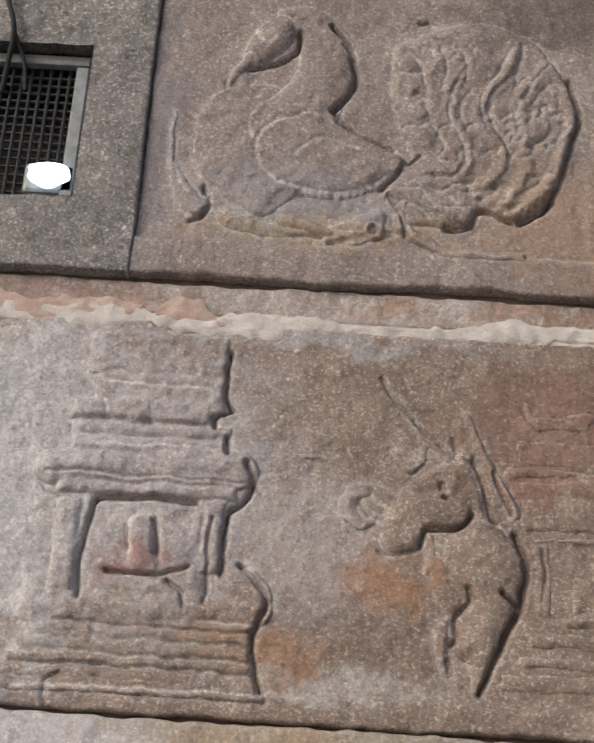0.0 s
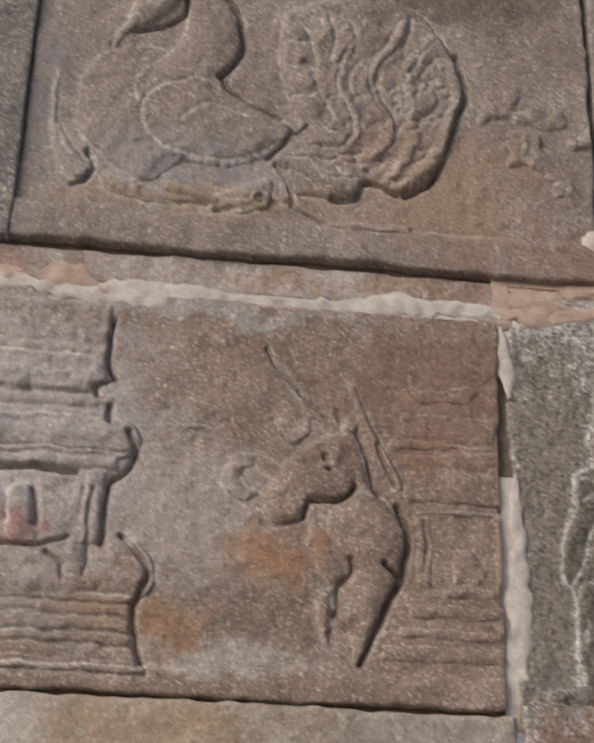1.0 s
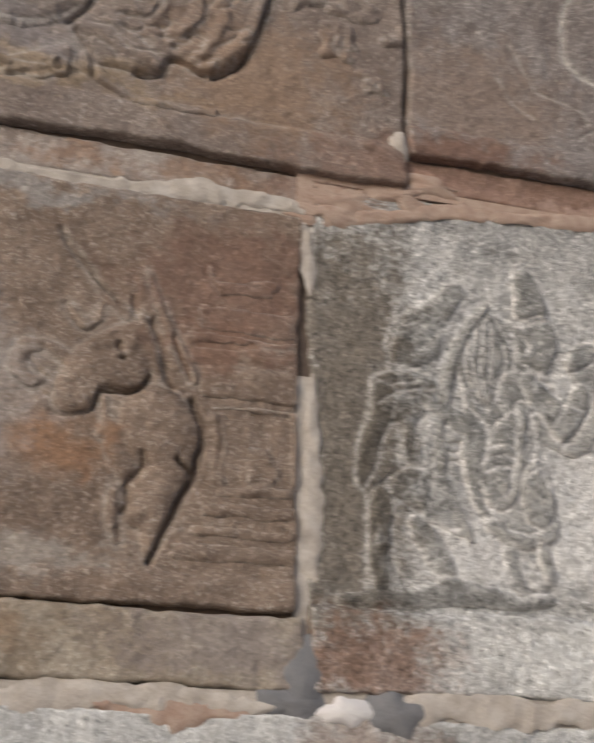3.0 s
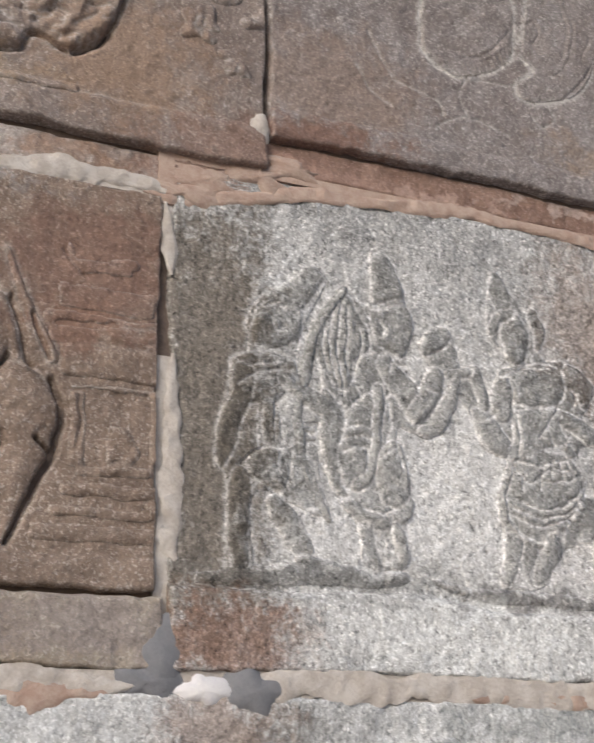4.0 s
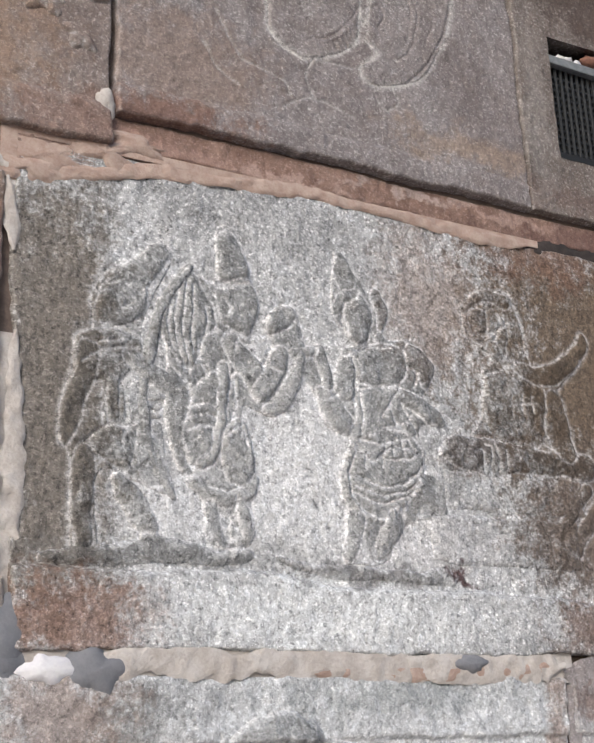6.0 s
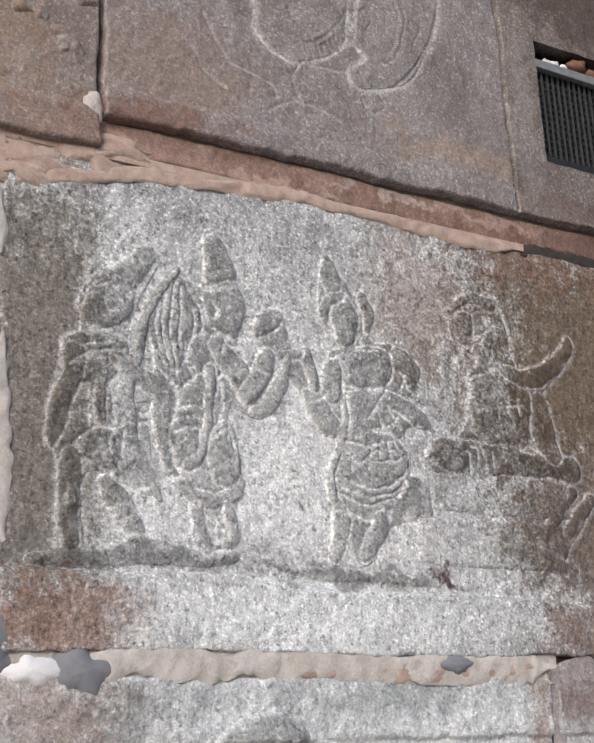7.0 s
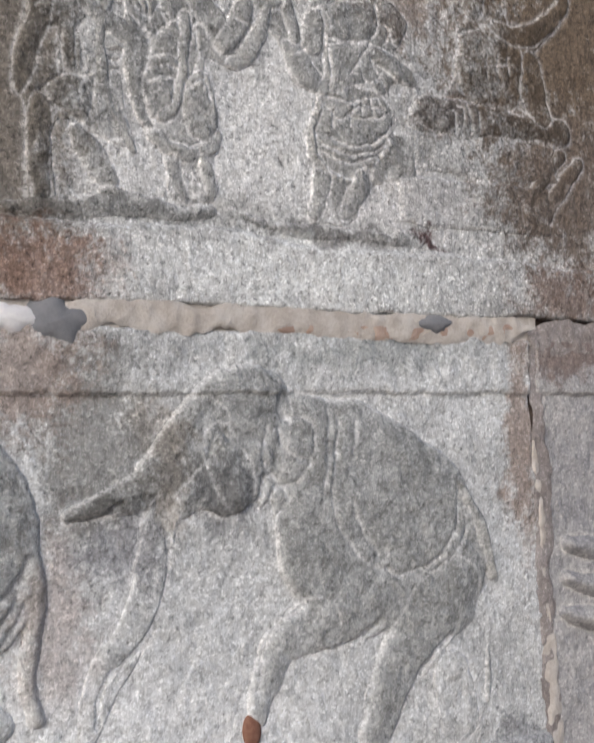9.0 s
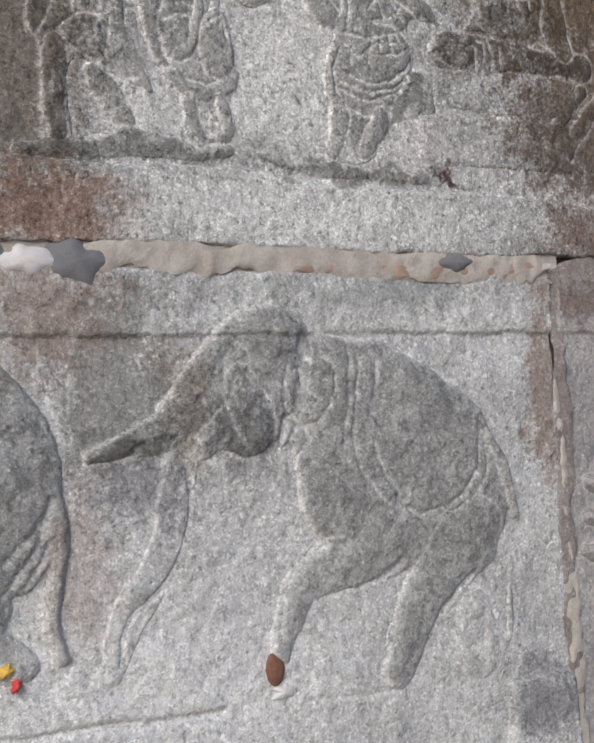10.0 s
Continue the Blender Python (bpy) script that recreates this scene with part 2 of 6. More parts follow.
white_plaster = plain("white_plaster", (0.660, 0.640, 0.665), (0.740, 0.730, 0.726), 0.85, 50.0)
bed_mortar = plain("bed_mortar", (0.100, 0.075, 0.063), (0.160, 0.120, 0.098), 0.95, 40.0)
# near-black colour standing in for the deep shade of gaps and openings
gap_shade = plain("gap_shade", (0.030, 0.024, 0.022), (0.050, 0.040, 0.036), 0.95, 40.0)
screen_frame_mat = plain("galvanised_frame", (0.26, 0.27, 0.275), (0.17, 0.18, 0.185), 0.6, 80.0, 0.2)
screen_wire_mat = plain("black_mesh", (0.008, 0.009, 0.010), (0.014, 0.015, 0.016), 0.7, 90.0)
ground_mat = plain("paving", (0.320, 0.290, 0.273), (0.240, 0.210, 0.196), 0.9, 3.0)
rust_metal = plain("rusty_iron", (0.170, 0.075, 0.049), (0.240, 0.120, 0.082), 0.8, 120.0)
paint_yellow = plain("yellow_paint", (0.75, 0.50, 0.08), (0.68, 0.44, 0.1), 0.6, 90.0)
paint_red = plain("red_paint", (0.62, 0.06, 0.06), (0.5, 0.07, 0.06), 0.6, 90.0)
led = Nodes("led")
led.bsdf.inputs["Emission Color"].default_value = (0.82, 0.95, 1.0, 1)
led.bsdf.inputs["Emission Strength"].default_value = 3.0
led_mat = led.mat



# ---------------------------------------------------------------- carving
TABLES = {}


def lattice(x, z, size, seed):
    """Smooth noise in -1..1 with lumps of that size."""
    if seed not in TABLES:
        TABLES[seed] = np.random.RandomState(seed).rand(128, 128) * 2 - 1
    tab = TABLES[seed]
    u, v = x / size + 40.3, z / size + 17.7
    i, j = np.floor(u).astype(int), np.floor(v).astype(int)
    fu, fv = u - i, v - j
    fu, fv = fu * fu * (3 - 2 * fu), fv * fv * (3 - 2 * fv)
    a, b, c, d = (tab[(i + p) % 128, (j + q) % 128] for p, q in ((0, 0), (1, 0), (0, 1), (1, 1)))
    return (a * (1 - fu) + b * fu) * (1 - fv) + (c * (1 - fu) + d * fu) * fv


def rough_face(x, z):
    """The dressed but worn face of the stones, in metres."""
    return 0.0024 * lattice(x, z, 0.07, 1) + 0.0014 * lattice(x, z, 0.022, 2) + 0.0010 * lattice(x, z, 0.009, 3)


def smooth_line(pts, steps=5):
    """Points of a soft curve through pts."""
    p = np.array(pts, float)
    if len(p) < 3:
        return p
    out = []
    q = np.vstack((2 * p[0] - p[1], p, 2 * p[-1] - p[-2]))
    for k in range(1, len(q) - 2):
        for s in np.arange(steps) / steps:
            a, b, c, d = q[k - 1:k + 3]
            out.append(0.5 * (2 * b + (c - a) * s + (2 * a - 5 * b + 4 * c - d) * s * s + (3 * b - a - 3 * c + d) * s ** 3))
    out.append(p[-1])
    return np.array(out)


def chain_distance(x, z, pts):
    """Signed distance to a limb: a chain of discs (x, z, radius) swept along a soft curve."""
    line = smooth_line(pts)
    best = np.full(x.shape, 9.0)
    if len(line) == 1:
        return np.hypot(x - line[0][0], z - line[0][1]) - line[0][2]
    for a, b in zip(line[:-1], line[1:]):
        d = b[:2] - a[:2]
        s = np.clip(((x - a[0]) * d[0] + (z - a[1]) * d[1]) / (d @ d + 1e-12), 0, 1)
        best = np.minimum(best, np.hypot(x - a[0] - s * d[0], z - a[1] - s * d[1]) - (a[2] + s * (b[2] - a[2])))
    return best


def line_distance(x, z, pts):
    return chain_distance(x, z, [(*p[:2], 0.0) for p in pts])


def area_distance(x, z, pts, soft=True):
    """Signed distance to an outline."""
    line = smooth_line(list(pts) + [pts[0]]) if soft else np.array(list(pts) + [pts[0]], float)
    best, inside = np.full(x.shape, 9.0), np.zeros(x.shape, bool)
    for a, b in zip(line[:-1], line[1:]):
        d = b - a
        s = np.clip(((x - a[0]) * d[0] + (z - a[1]) * d[1]) / (d @ d + 1e-12), 0, 1)
        best = np.minimum(best, np.hypot(x - a[0] - s * d[0], z - a[1] - s * d[1]))
        cross = (a[1] > z) != (b[1] > z)
        inside ^= cross & (x < (b[0] - a[0]) * (z - a[1]) / (b[1] - a[1] + 1e-12) + a[0])
    return np.where(inside, -best, best)


def lay(x, z, h, sd, cuts, kind, a, b, pts, gain, outline, flat, swell):
    """One layer of a relief laid on what is there."""
    if kind in ("limb", "area", "box", "top"):
        if kind == "box":
            x0, z0, x1, z1 = pts
            dx, dz = np.abs(x - (x0 + x1) / 2) - abs(x1 - x0) / 2, np.abs(z - (z0 + z1) / 2) - abs(z1 - z0) / 2
            d = np.hypot(np.maximum(dx, 0), np.maximum(dz, 0)) + np.minimum(np.maximum(dx, dz), 0)
        else:
            d = area_distance(x, z, pts) if kind == "area" else chain_distance(x, z, pts)
        d = d - swell
        q, r = np.clip(-d / min(b, flat), 0, 1), np.clip(-d / 0.0045, 0, 1)
        up = gain * a * (0.35 * np.sqrt(r * (2 - r)) + 0.65 * q * (2 - q))
        if kind == "top":
            h = h + up
        else:
            h = np.maximum(h, up)
        sd = np.minimum(sd, d)
        if outline:
            cuts = np.maximum(np.where(d < -0.003, 0.0, cuts), np.exp(-(d / 0.0019) ** 2))
    else:
        d = line_distance(x, z, pts)
        bell = np.exp(-(d / b) ** 2)
        h = h + (a if kind == "bead" else -a) * bell * (sd < 0.004 if kind == "bead" else True)
        if kind == "cut":
            cuts = np.maximum(cuts, bell)
        elif kind == "bead":
            sd = np.minimum(sd, d - b)
    return h, sd, cuts


def carve(x, z, layers, gain=1.0, outline=0.0, flat=9.0, swell=0.0):
    """Height and signed distance of a relief. Layers, in order: ("limb", height, edge, points with radii), ("area", height, edge, outline),
    ("box", height, edge, (x0, z0, x1, z1)), ("cut" or "dent", depth, width, line), ("bead", height, width, line), ("top", height, edge, points): laid on what is there."""
    h, sd, cuts = np.zeros(x.shape), np.full(x.shape, 9.0), np.zeros(x.shape)
    # weathered outlines
    x, z = (x + 0.0022 * lattice(x, z, 0.035, 51) + 0.0016 * lattice(x, z, 0.012, 52), z + 0.0022 * lattice(x, z, 0.035, 53) + 0.0016 * lattice(x, z, 0.012, 54))
    wx, wz = x[:, 0], z[0]
    for kind, a, b, pts in layers:
        # only the part of the grid that the layer can reach
        if kind == "box":
            reach = np.array([(pts[0], pts[1], 0.0), (pts[2], pts[3], 0.0)])
        else:
            reach = np.array([(*p, b)[:3] for p in pts])
        pad = (reach[:, 2].max() if kind in ("limb", "top") else 3 * b if kind in ("cut", "dent", "bead") else 0.0) + 0.025
        lo, hi = reach[:, :2].min(0) - pad, reach[:, :2].max(0) + pad
        rows, cols = np.nonzero((wx >= lo[0]) & (wx <= hi[0]))[0], np.nonzero((wz >= lo[1]) & (wz <= hi[1]))[0]
        if not len(rows) or not len(cols):
            continue
        at = (slice(rows[0], rows[-1] + 1), slice(cols[0], cols[-1] + 1))
        h[at], sd[at], cuts[at] = lay(x[at], z[at], h[at], sd[at], cuts[at], kind, a, b, pts, gain, outline, flat, swell)
    if outline:
        h = np.where(sd < -0.003, h - outline * cuts, h)
    return h, sd, cuts


def soften(h, times=1):
    for _ in range(times):
        p = np.pad(h, 1, mode="edge")
        h = (4 * p[1:-1, 1:-1] + 2 * (p[:-2, 1:-1] + p[2:, 1:-1] + p[1:-1, :-2] + p[1:-1, 2:]) + p[:-2, :-2] + p[:-2, 2:] + p[2:, :-2] + p[2:, 2:]) / 16
    return h


def mesh_object(name, verts, faces, material, pale=None, parent=None, smooth=True, touch=None):
    me = bpy.data.meshes.new(name)
    me.from_pydata(verts, [], faces)
    if smooth:
        me.polygons.foreach_set("use_smooth", np.ones(len(me.polygons), bool))
    if pale is not None:
        me.attributes.new("pale", "FLOAT", "POINT").data.foreach_set("value", np.asarray(pale, np.float32))
    if touch is not None:
        me.attributes.new("touch", "FLOAT", "POINT").data.foreach_set("value", np.asarray(touch, np.float32))
    me.materials.append(material)
    me.update()
    ob = new(name, me)
    if parent is not None:
        ob.parent = parent
    return ob


def part(name, bm, material, parent=None, label="", smooth=False):
    me = bpy.data.meshes.new(name)
    bm.to_mesh(me)
    bm.free()
    me.materials.append(material)
    if smooth:
        me.polygons.foreach_set("use_smooth", np.ones(len(me.polygons), bool))
    ob = new(name, me)
    ob.parent = parent
    return tagged(ob, label) if label else ob


class Block:
    """A dressed stone with a carved front: x0..x1, z0..z1, its face standing proud of the wall's plane."""

    def __init__(self, name, x0, x1, z0, z1, proud, material, label, steps=(), figures=(), hole=None, cell=0.0024, wobble=0.004, edge=0.005, depth=0.16,
                 pale_gain=1.0, seed=5, category="stone block", parent=None):
        self.proud, self.steps, self.material, self.edge = proud, steps, material, edge
        self.box = (x0, x1, z0, z1)
        nx, nz = max(3, int((x1 - x0) / cell)), max(3, int((z1 - z0) / cell))
        gx, gz = np.meshgrid(np.linspace(x0, x1, nx + 1), np.linspace(z0, z1, nz + 1), indexing="ij")
        u, v = np.minimum(gx - x0, x1 - gx), np.minimum(gz - z0, z1 - gz)
        sx, sz = np.exp(-u / 0.03) * wobble, np.exp(-v / 0.03) * wobble
        px = gx + sx * (lattice(gx * 0 + (gx > (x0 + x1) / 2) * 9, gz, 0.09, seed) + 0.5 * lattice(gx, gz, 0.014, seed + 1))
        pz = gz + sz * (lattice(gx, gz * 0 + (gz > (z0 + z1) / 2) * 9, 0.11, seed + 2) + 0.5 * lattice(gx, gz, 0.016, seed + 3))
        y, cuts = self.surface(px, pz)
        near = np.full(gx.shape, 9.0)
        for layers in figures:
            near = np.minimum(near, np.abs(carve(px, pz, layers)[1]))
        pale = np.clip(np.exp(-(near / 0.0045) ** 2) * pale_gain + cuts * 0.7 * pale_gain, 0, 1)
        d = np.minimum(u, v)
        r = edge * (0.7 + 0.6 * (lattice(gx, gz, 0.04, seed + 4) * 0.5 + 0.5))
        k = np.clip(1 - d / r, 0, 1)
        y = y - r * (1 - np.sqrt(np.maximum(1 - k * k, 0)))
        front = np.stack((px, -y, pz), -1).reshape(-1, 3)
        index = np.arange((nx + 1) * (nz + 1)).reshape(nx + 1, nz + 1)
        quads = np.stack((index[:-1, :-1], index[1:, :-1], index[1:, 1:], index[:-1, 1:]), -1)
        if hole:
            cx, cz = gx[:-1, :-1] + cell / 2, gz[:-1, :-1] + cell / 2
            gone = (cx > hole[0]) & (cx < hole[1]) & (cz > hole[2]) & (cz < hole[3])
            faces = [tuple(map(int, f)) for f in quads[~gone].reshape(-1, 4)]
        else:
            gone = None
            faces = [tuple(map(int, f)) for f in quads.reshape(-1, 4)]
        verts = [tuple(map(float, p)) for p in front]
        pale = list(pale.reshape(-1))
        ring = [*index[:, 0], *index[-1, 1:], *index[-2::-1, -1], *index[0, -2:0:-1]]
        self.skirt(verts, faces, pale, [ring], depth)
        if hole:
            edges = {}
            for f in quads[gone].reshape(-1, 4):
                for a, b in zip(f, np.roll(f, -1)):
                    if (b, a) in edges:
                        del edges[(b, a)]
                    else:
                        edges[(a, b)] = 1
            for a, b in edges:
                base = len(verts)
                for i in (a, b):
                    verts.append((verts[i][0], depth, verts[i][2]))
                    pale.append(0.0)
                faces.append((int(b), int(a), base, base + 1))
        self.ob = mesh_object(name, verts, faces, material, pale, parent)
        if parent is None:
            tagged(self.ob, label, category)

    def skirt(self, verts, faces, pale, rings, depth):
        for ring in rings:
            base = len(verts)
            for i in ring:
                verts.append((verts[i][0], depth, verts[i][2]))
                pale.append(0.0)
            n = len(ring)
            for k in range(n):
                faces.append((int(ring[(k + 1) % n]), int(ring[k]), base + k, base + (k + 1) % n))
            faces.append(tuple(base + k for k in range(n)))

    def surface(self, x, z):
        """How far the face stands out at (x, z), without its rounded rim."""
        h, sd, cuts = carve(x, z, self.steps) if self.steps else (0.0, None, np.zeros(x.shape))
        return self.proud + h + rough_face(x, z), cuts

    def relief(self, name, layers, material=None, label="", cell=0.002, blur=2, pale=0.8, gain=1.0, outline=0.0, flat=9.0, swell=0.0, worn=0.005):
        """A figure carved from this stone, as one mesh on its face."""
        pts = []
        for kind, a, b, p in layers:
            if kind == "box":
                pts += [(p[0], p[1], 0.004), (p[2], p[3], 0.004)]
            elif kind in ("limb", "top"):
                pts += list(p)
            elif kind in ("area", "bead"):
                pts += [(q[0], q[1], 0.006) for q in p]
        p = np.array(pts)
        lo, hi = (p[:, :2] - p[:, 2:]).min(0) - 0.012, (p[:, :2] + p[:, 2:]).max(0) + 0.012
        lo, hi = np.maximum(lo, (self.box[0] + 0.004, self.box[2] + 0.004)), np.minimum(hi, (self.box[1] - 0.004, self.box[3] - 0.004))
        nx, nz = int((hi[0] - lo[0]) / cell), int((hi[1] - lo[1]) / cell)
        x, z = np.meshgrid(np.linspace(lo[0], hi[0], nx), np.linspace(lo[1], hi[1], nz), indexing="ij")
        h, sd, cuts = carve(x, z, layers, gain, outline, flat, swell)
        h = soften(h + np.where(h > 0.002, 0.0016 * lattice(x, z, 0.03, 9) + 0.0011 * lattice(x, z, 0.009, 8), 0), blur)
        on = h > 0.0006
        base, _ = self.surface(x, z)
        y = np.where(on, base + h, base - 0.003)
        quad_on = on[:-1, :-1] | on[1:, :-1] | on[1:, 1:] | on[:-1, 1:]
        index = np.arange(nx * nz).reshape(nx, nz)
        quads = np.stack((index[:-1, :-1], index[1:, :-1], index[1:, 1:], index[:-1, 1:]), -1)[quad_on]
        used, back = np.unique(quads, return_inverse=True)
        verts = np.stack((x, -y, z), -1).reshape(-1, 3)[used]
        rim = np.exp(-(h / 0.0011) ** 2)
        value = np.clip(np.maximum(rim, cuts) * pale, 0, 1).reshape(-1)[used]
        faces = back.reshape(-1, 4)
        touch = np.clip(soften(h, 2) / worn, 0, 1).reshape(-1)[used]
        ob = mesh_object(name, verts.tolist(), faces.tolist(), material or self.material, value, self.ob, True, touch)
        return tagged(ob, label) if label else ob


def spiral(cx, cz, r, turns, start=0.0, way=1, n=14):
    """A volute as a line of points, from the rim inwards."""
    return [(cx + r * (1 - 0.85 * k / n) * math.cos(start + way * k / n * turns * 2 * math.pi),
             cz + r * (1 - 0.85 * k / n) * math.sin(start + way * k / n * turns * 2 * math.pi)) for k in range(n + 1)]


def limb_of(line, r0, r1):
    n = max(1, len(line) - 1)
    return [(x, z, r0 + (r1 - r0) * k / n) for k, (x, z) in enumerate(line)]


# ---------------------------------------------------------------- the wall's core, the ground and what closes the place
def box_bm(x0, x1, y0, y1, z0, z1, bevel=0.0):
    bm = bmesh.new()
    bmesh.ops.create_cube(bm, size=1)
    for v in bm.verts:
        v.co = ((x0 + x1) / 2 + v.co.x * (x1 - x0), (y0 + y1) / 2 + v.co.y * (y1 - y0), (z0 + z1) / 2 + v.co.z * (z1 - z0))
    if bevel:
        bmesh.ops.bevel(bm, geom=bm.edges[:], offset=bevel, segments=2, affect="EDGES", profile=0.5)
    return bm


ground_bm = bmesh.new()
bmesh.ops.create_grid(ground_bm, x_segments=8, y_segments=8, size=400)
ground = tagged(part("ground", ground_bm, ground_mat), "dusty stone paving in front of the wall", "ground", kind="structure")
# core painted near-black so that openings and cracks look deep in shade
wall = tagged(part("wall", box_bm(-5.0, 7.0, 0.10, 0.9, 0.0, 3.4), gap_shade), "rubble core behind the carved stones, painted near-black as gap shade", "wall", kind="structure")
part("plinth_course", box_bm(-4.9, 6.9, -0.02, 0.098, 0.0, 0.735, 0.01), rough_stone, wall)
part("upper_course", box_bm(-4.9, 6.9, -0.012, 0.098, 2.815, 3.25, 0.01), rough_stone, wall)
part("left_course", box_bm(-4.9, -0.26, -0.006, 0.098, 0.74, 2.81, 0.01), rough_stone, wall)
part("right_course", box_bm(2.62, 6.9, -0.006, 0.098, 0.74, 2.81, 0.01), rough_stone, wall)
# unseen overhang, added to darken the top of the wall
part("unseen_eaves", box_bm(-4.9, 6.9, -0.42, 0.4, 3.26, 3.42, 0.02), rough_stone, wall)

for x0, x1, z0, z1 in ((-0.25, 2.61, 0.742, 2.105), (-0.25, 1.134, 2.105, 2.805), (1.166, 2.61, 2.105, 2.212), (1.166, 1.95, 2.212, 2.805), (1.95, 2.61, 2.56, 2.805)):
    if x0 < 0 and z0 > 2:
        for c in ((-0.25, 0.015, 2.105, 2.805), (0.30, 1.134, 2.105, 2.805), (0.015, 0.30, 2.105, 2.21), (0.015, 0.30, 2.47, 2.805)):
            part("joint_bed", box_bm(c[0], c[1], 0.008, 0.0995, c[2], c[3]), bed_mortar, wall)
    else:
        part("joint_bed", box_bm(x0, x1, 0.008, 0.0995, z0, z1), bed_mortar, wall)

# ---------------------------------------------------------------- animals of the frieze
LEFT_EDGE, RIGHT_EDGE = 0.375, 1.871            # where the frames round the two screened openings begin

peacock = [
    ("area", 0.0090, 0.0500, [(0.439, 2.316), (0.442, 2.355), (0.462, 2.392), (0.506, 2.414), (0.559, 2.410), (0.600, 2.381), (0.628, 2.359), (0.624, 2.305), (0.594, 2.251), (0.546, 2.209), (0.507, 2.221), (0.473, 2.249), (0.448, 2.277)]),
    ("limb", 0.0110, 0.0340, [(0.551, 2.541, 0.0090), (0.586, 2.533, 0.0225), (0.613, 2.495, 0.0361), (0.618, 2.446, 0.0392), (0.600, 2.395, 0.0437), (0.563, 2.347, 0.0465)]),
    ("limb", 0.0120, 0.0220, [(0.548, 2.515, 0.0226), (0.531, 2.489, 0.0246), (0.512, 2.467, 0.0159)]),
    ("limb", 0.0070, 0.0100, [(0.506, 2.458, 0.0090), (0.490, 2.429, 0.0061), (0.481, 2.411, 0.0028)]),
]
peacock += [
    ("area", 0.0120, 0.0400, [(0.526, 2.320), (0.543, 2.349), (0.575, 2.367), (0.614, 2.366), (0.654, 2.346), (0.694, 2.325), (0.727, 2.312), (0.735, 2.297), (0.708, 2.273), (0.671, 2.252), (0.633, 2.241), (0.595, 2.246), (0.562, 2.259), (0.535, 2.284)]),
    ("limb", 0.0040, 0.0120, [(0.412, 2.361, 0.0035), (0.412, 2.307, 0.0049), (0.424, 2.262, 0.0084), (0.443, 2.226, 0.0158), (0.460, 2.213, 0.0120), (0.468, 2.235, 0.0042)]),
    ("area", 0.0040, 0.0160, [(0.476, 2.214), (0.547, 2.199), (0.610, 2.193), (0.647, 2.203), (0.697, 2.228), (0.707, 2.207), (0.674, 2.169), (0.611, 2.179), (0.548, 2.175), (0.491, 2.185)]),
    ("limb", 0.0050, 0.0090, [(0.629, 2.180, 0.0090), (0.673, 2.181, 0.0078)]),
]
peacock += [
    ("cut", 0.0030, 0.0026, [(0.454, 2.385), (0.440, 2.347), (0.438, 2.308), (0.452, 2.271), (0.474, 2.246), (0.495, 2.230)]),
    ("cut", 0.0020, 0.0024, [(0.418, 2.353), (0.416, 2.307), (0.424, 2.262), (0.436, 2.240)]),
    ("cut", 0.0030, 0.0022, [(0.528, 2.295), (0.528, 2.328), (0.550, 2.352), (0.588, 2.368)]),
    ("cut", 0.0025, 0.0020, [(0.563, 2.262), (0.594, 2.250), (0.633, 2.246), (0.674, 2.257), (0.715, 2.282)]),
    ("cut", 0.0025, 0.0020, [(0.485, 2.428), (0.521, 2.435), (0.558, 2.434)]),
    ("cut", 0.0015, 0.0024, [(0.579, 2.302), (0.616, 2.328), (0.668, 2.316)]),
    ("cut", 0.0015, 0.0020, [(0.516, 2.505), (0.528, 2.485), (0.544, 2.498)]),
    ("cut", 0.0015, 0.0020, [(0.572, 2.198), (0.634, 2.217), (0.690, 2.238)]),
]
beads = [("bead", 0.004, 0.0034, [p, (p[0] + 0.004, p[1] - 0.007)]) for p in smooth_line([(0.568, 2.257), (0.608, 2.245), (0.652, 2.245), (0.696, 2.265), (0.725, 2.294)], 4)]

plume = [
    ("area", 0.0070, 0.0160, [(0.712, 2.493), (0.709, 2.436), (0.719, 2.365), (0.738, 2.313), (0.705, 2.265), (0.709, 2.236), (0.729, 2.208), (0.761, 2.206), (0.798, 2.204), (0.824, 2.229), (0.861, 2.217), (0.906, 2.240), (0.932, 2.288), (0.953, 2.350), (0.964, 2.389), (0.953, 2.444), (0.924, 2.499), (0.884, 2.530), (0.823, 2.542), (0.756, 2.521)]),
    ("limb", 0.0120, 0.0150, [(0.823, 2.480, 0.0105), (0.792, 2.418, 0.0136), (0.788, 2.378, 0.0140), (0.809, 2.334, 0.0154), (0.814, 2.303, 0.0144), (0.791, 2.286, 0.0120), (0.775, 2.304, 0.0070)]),
]
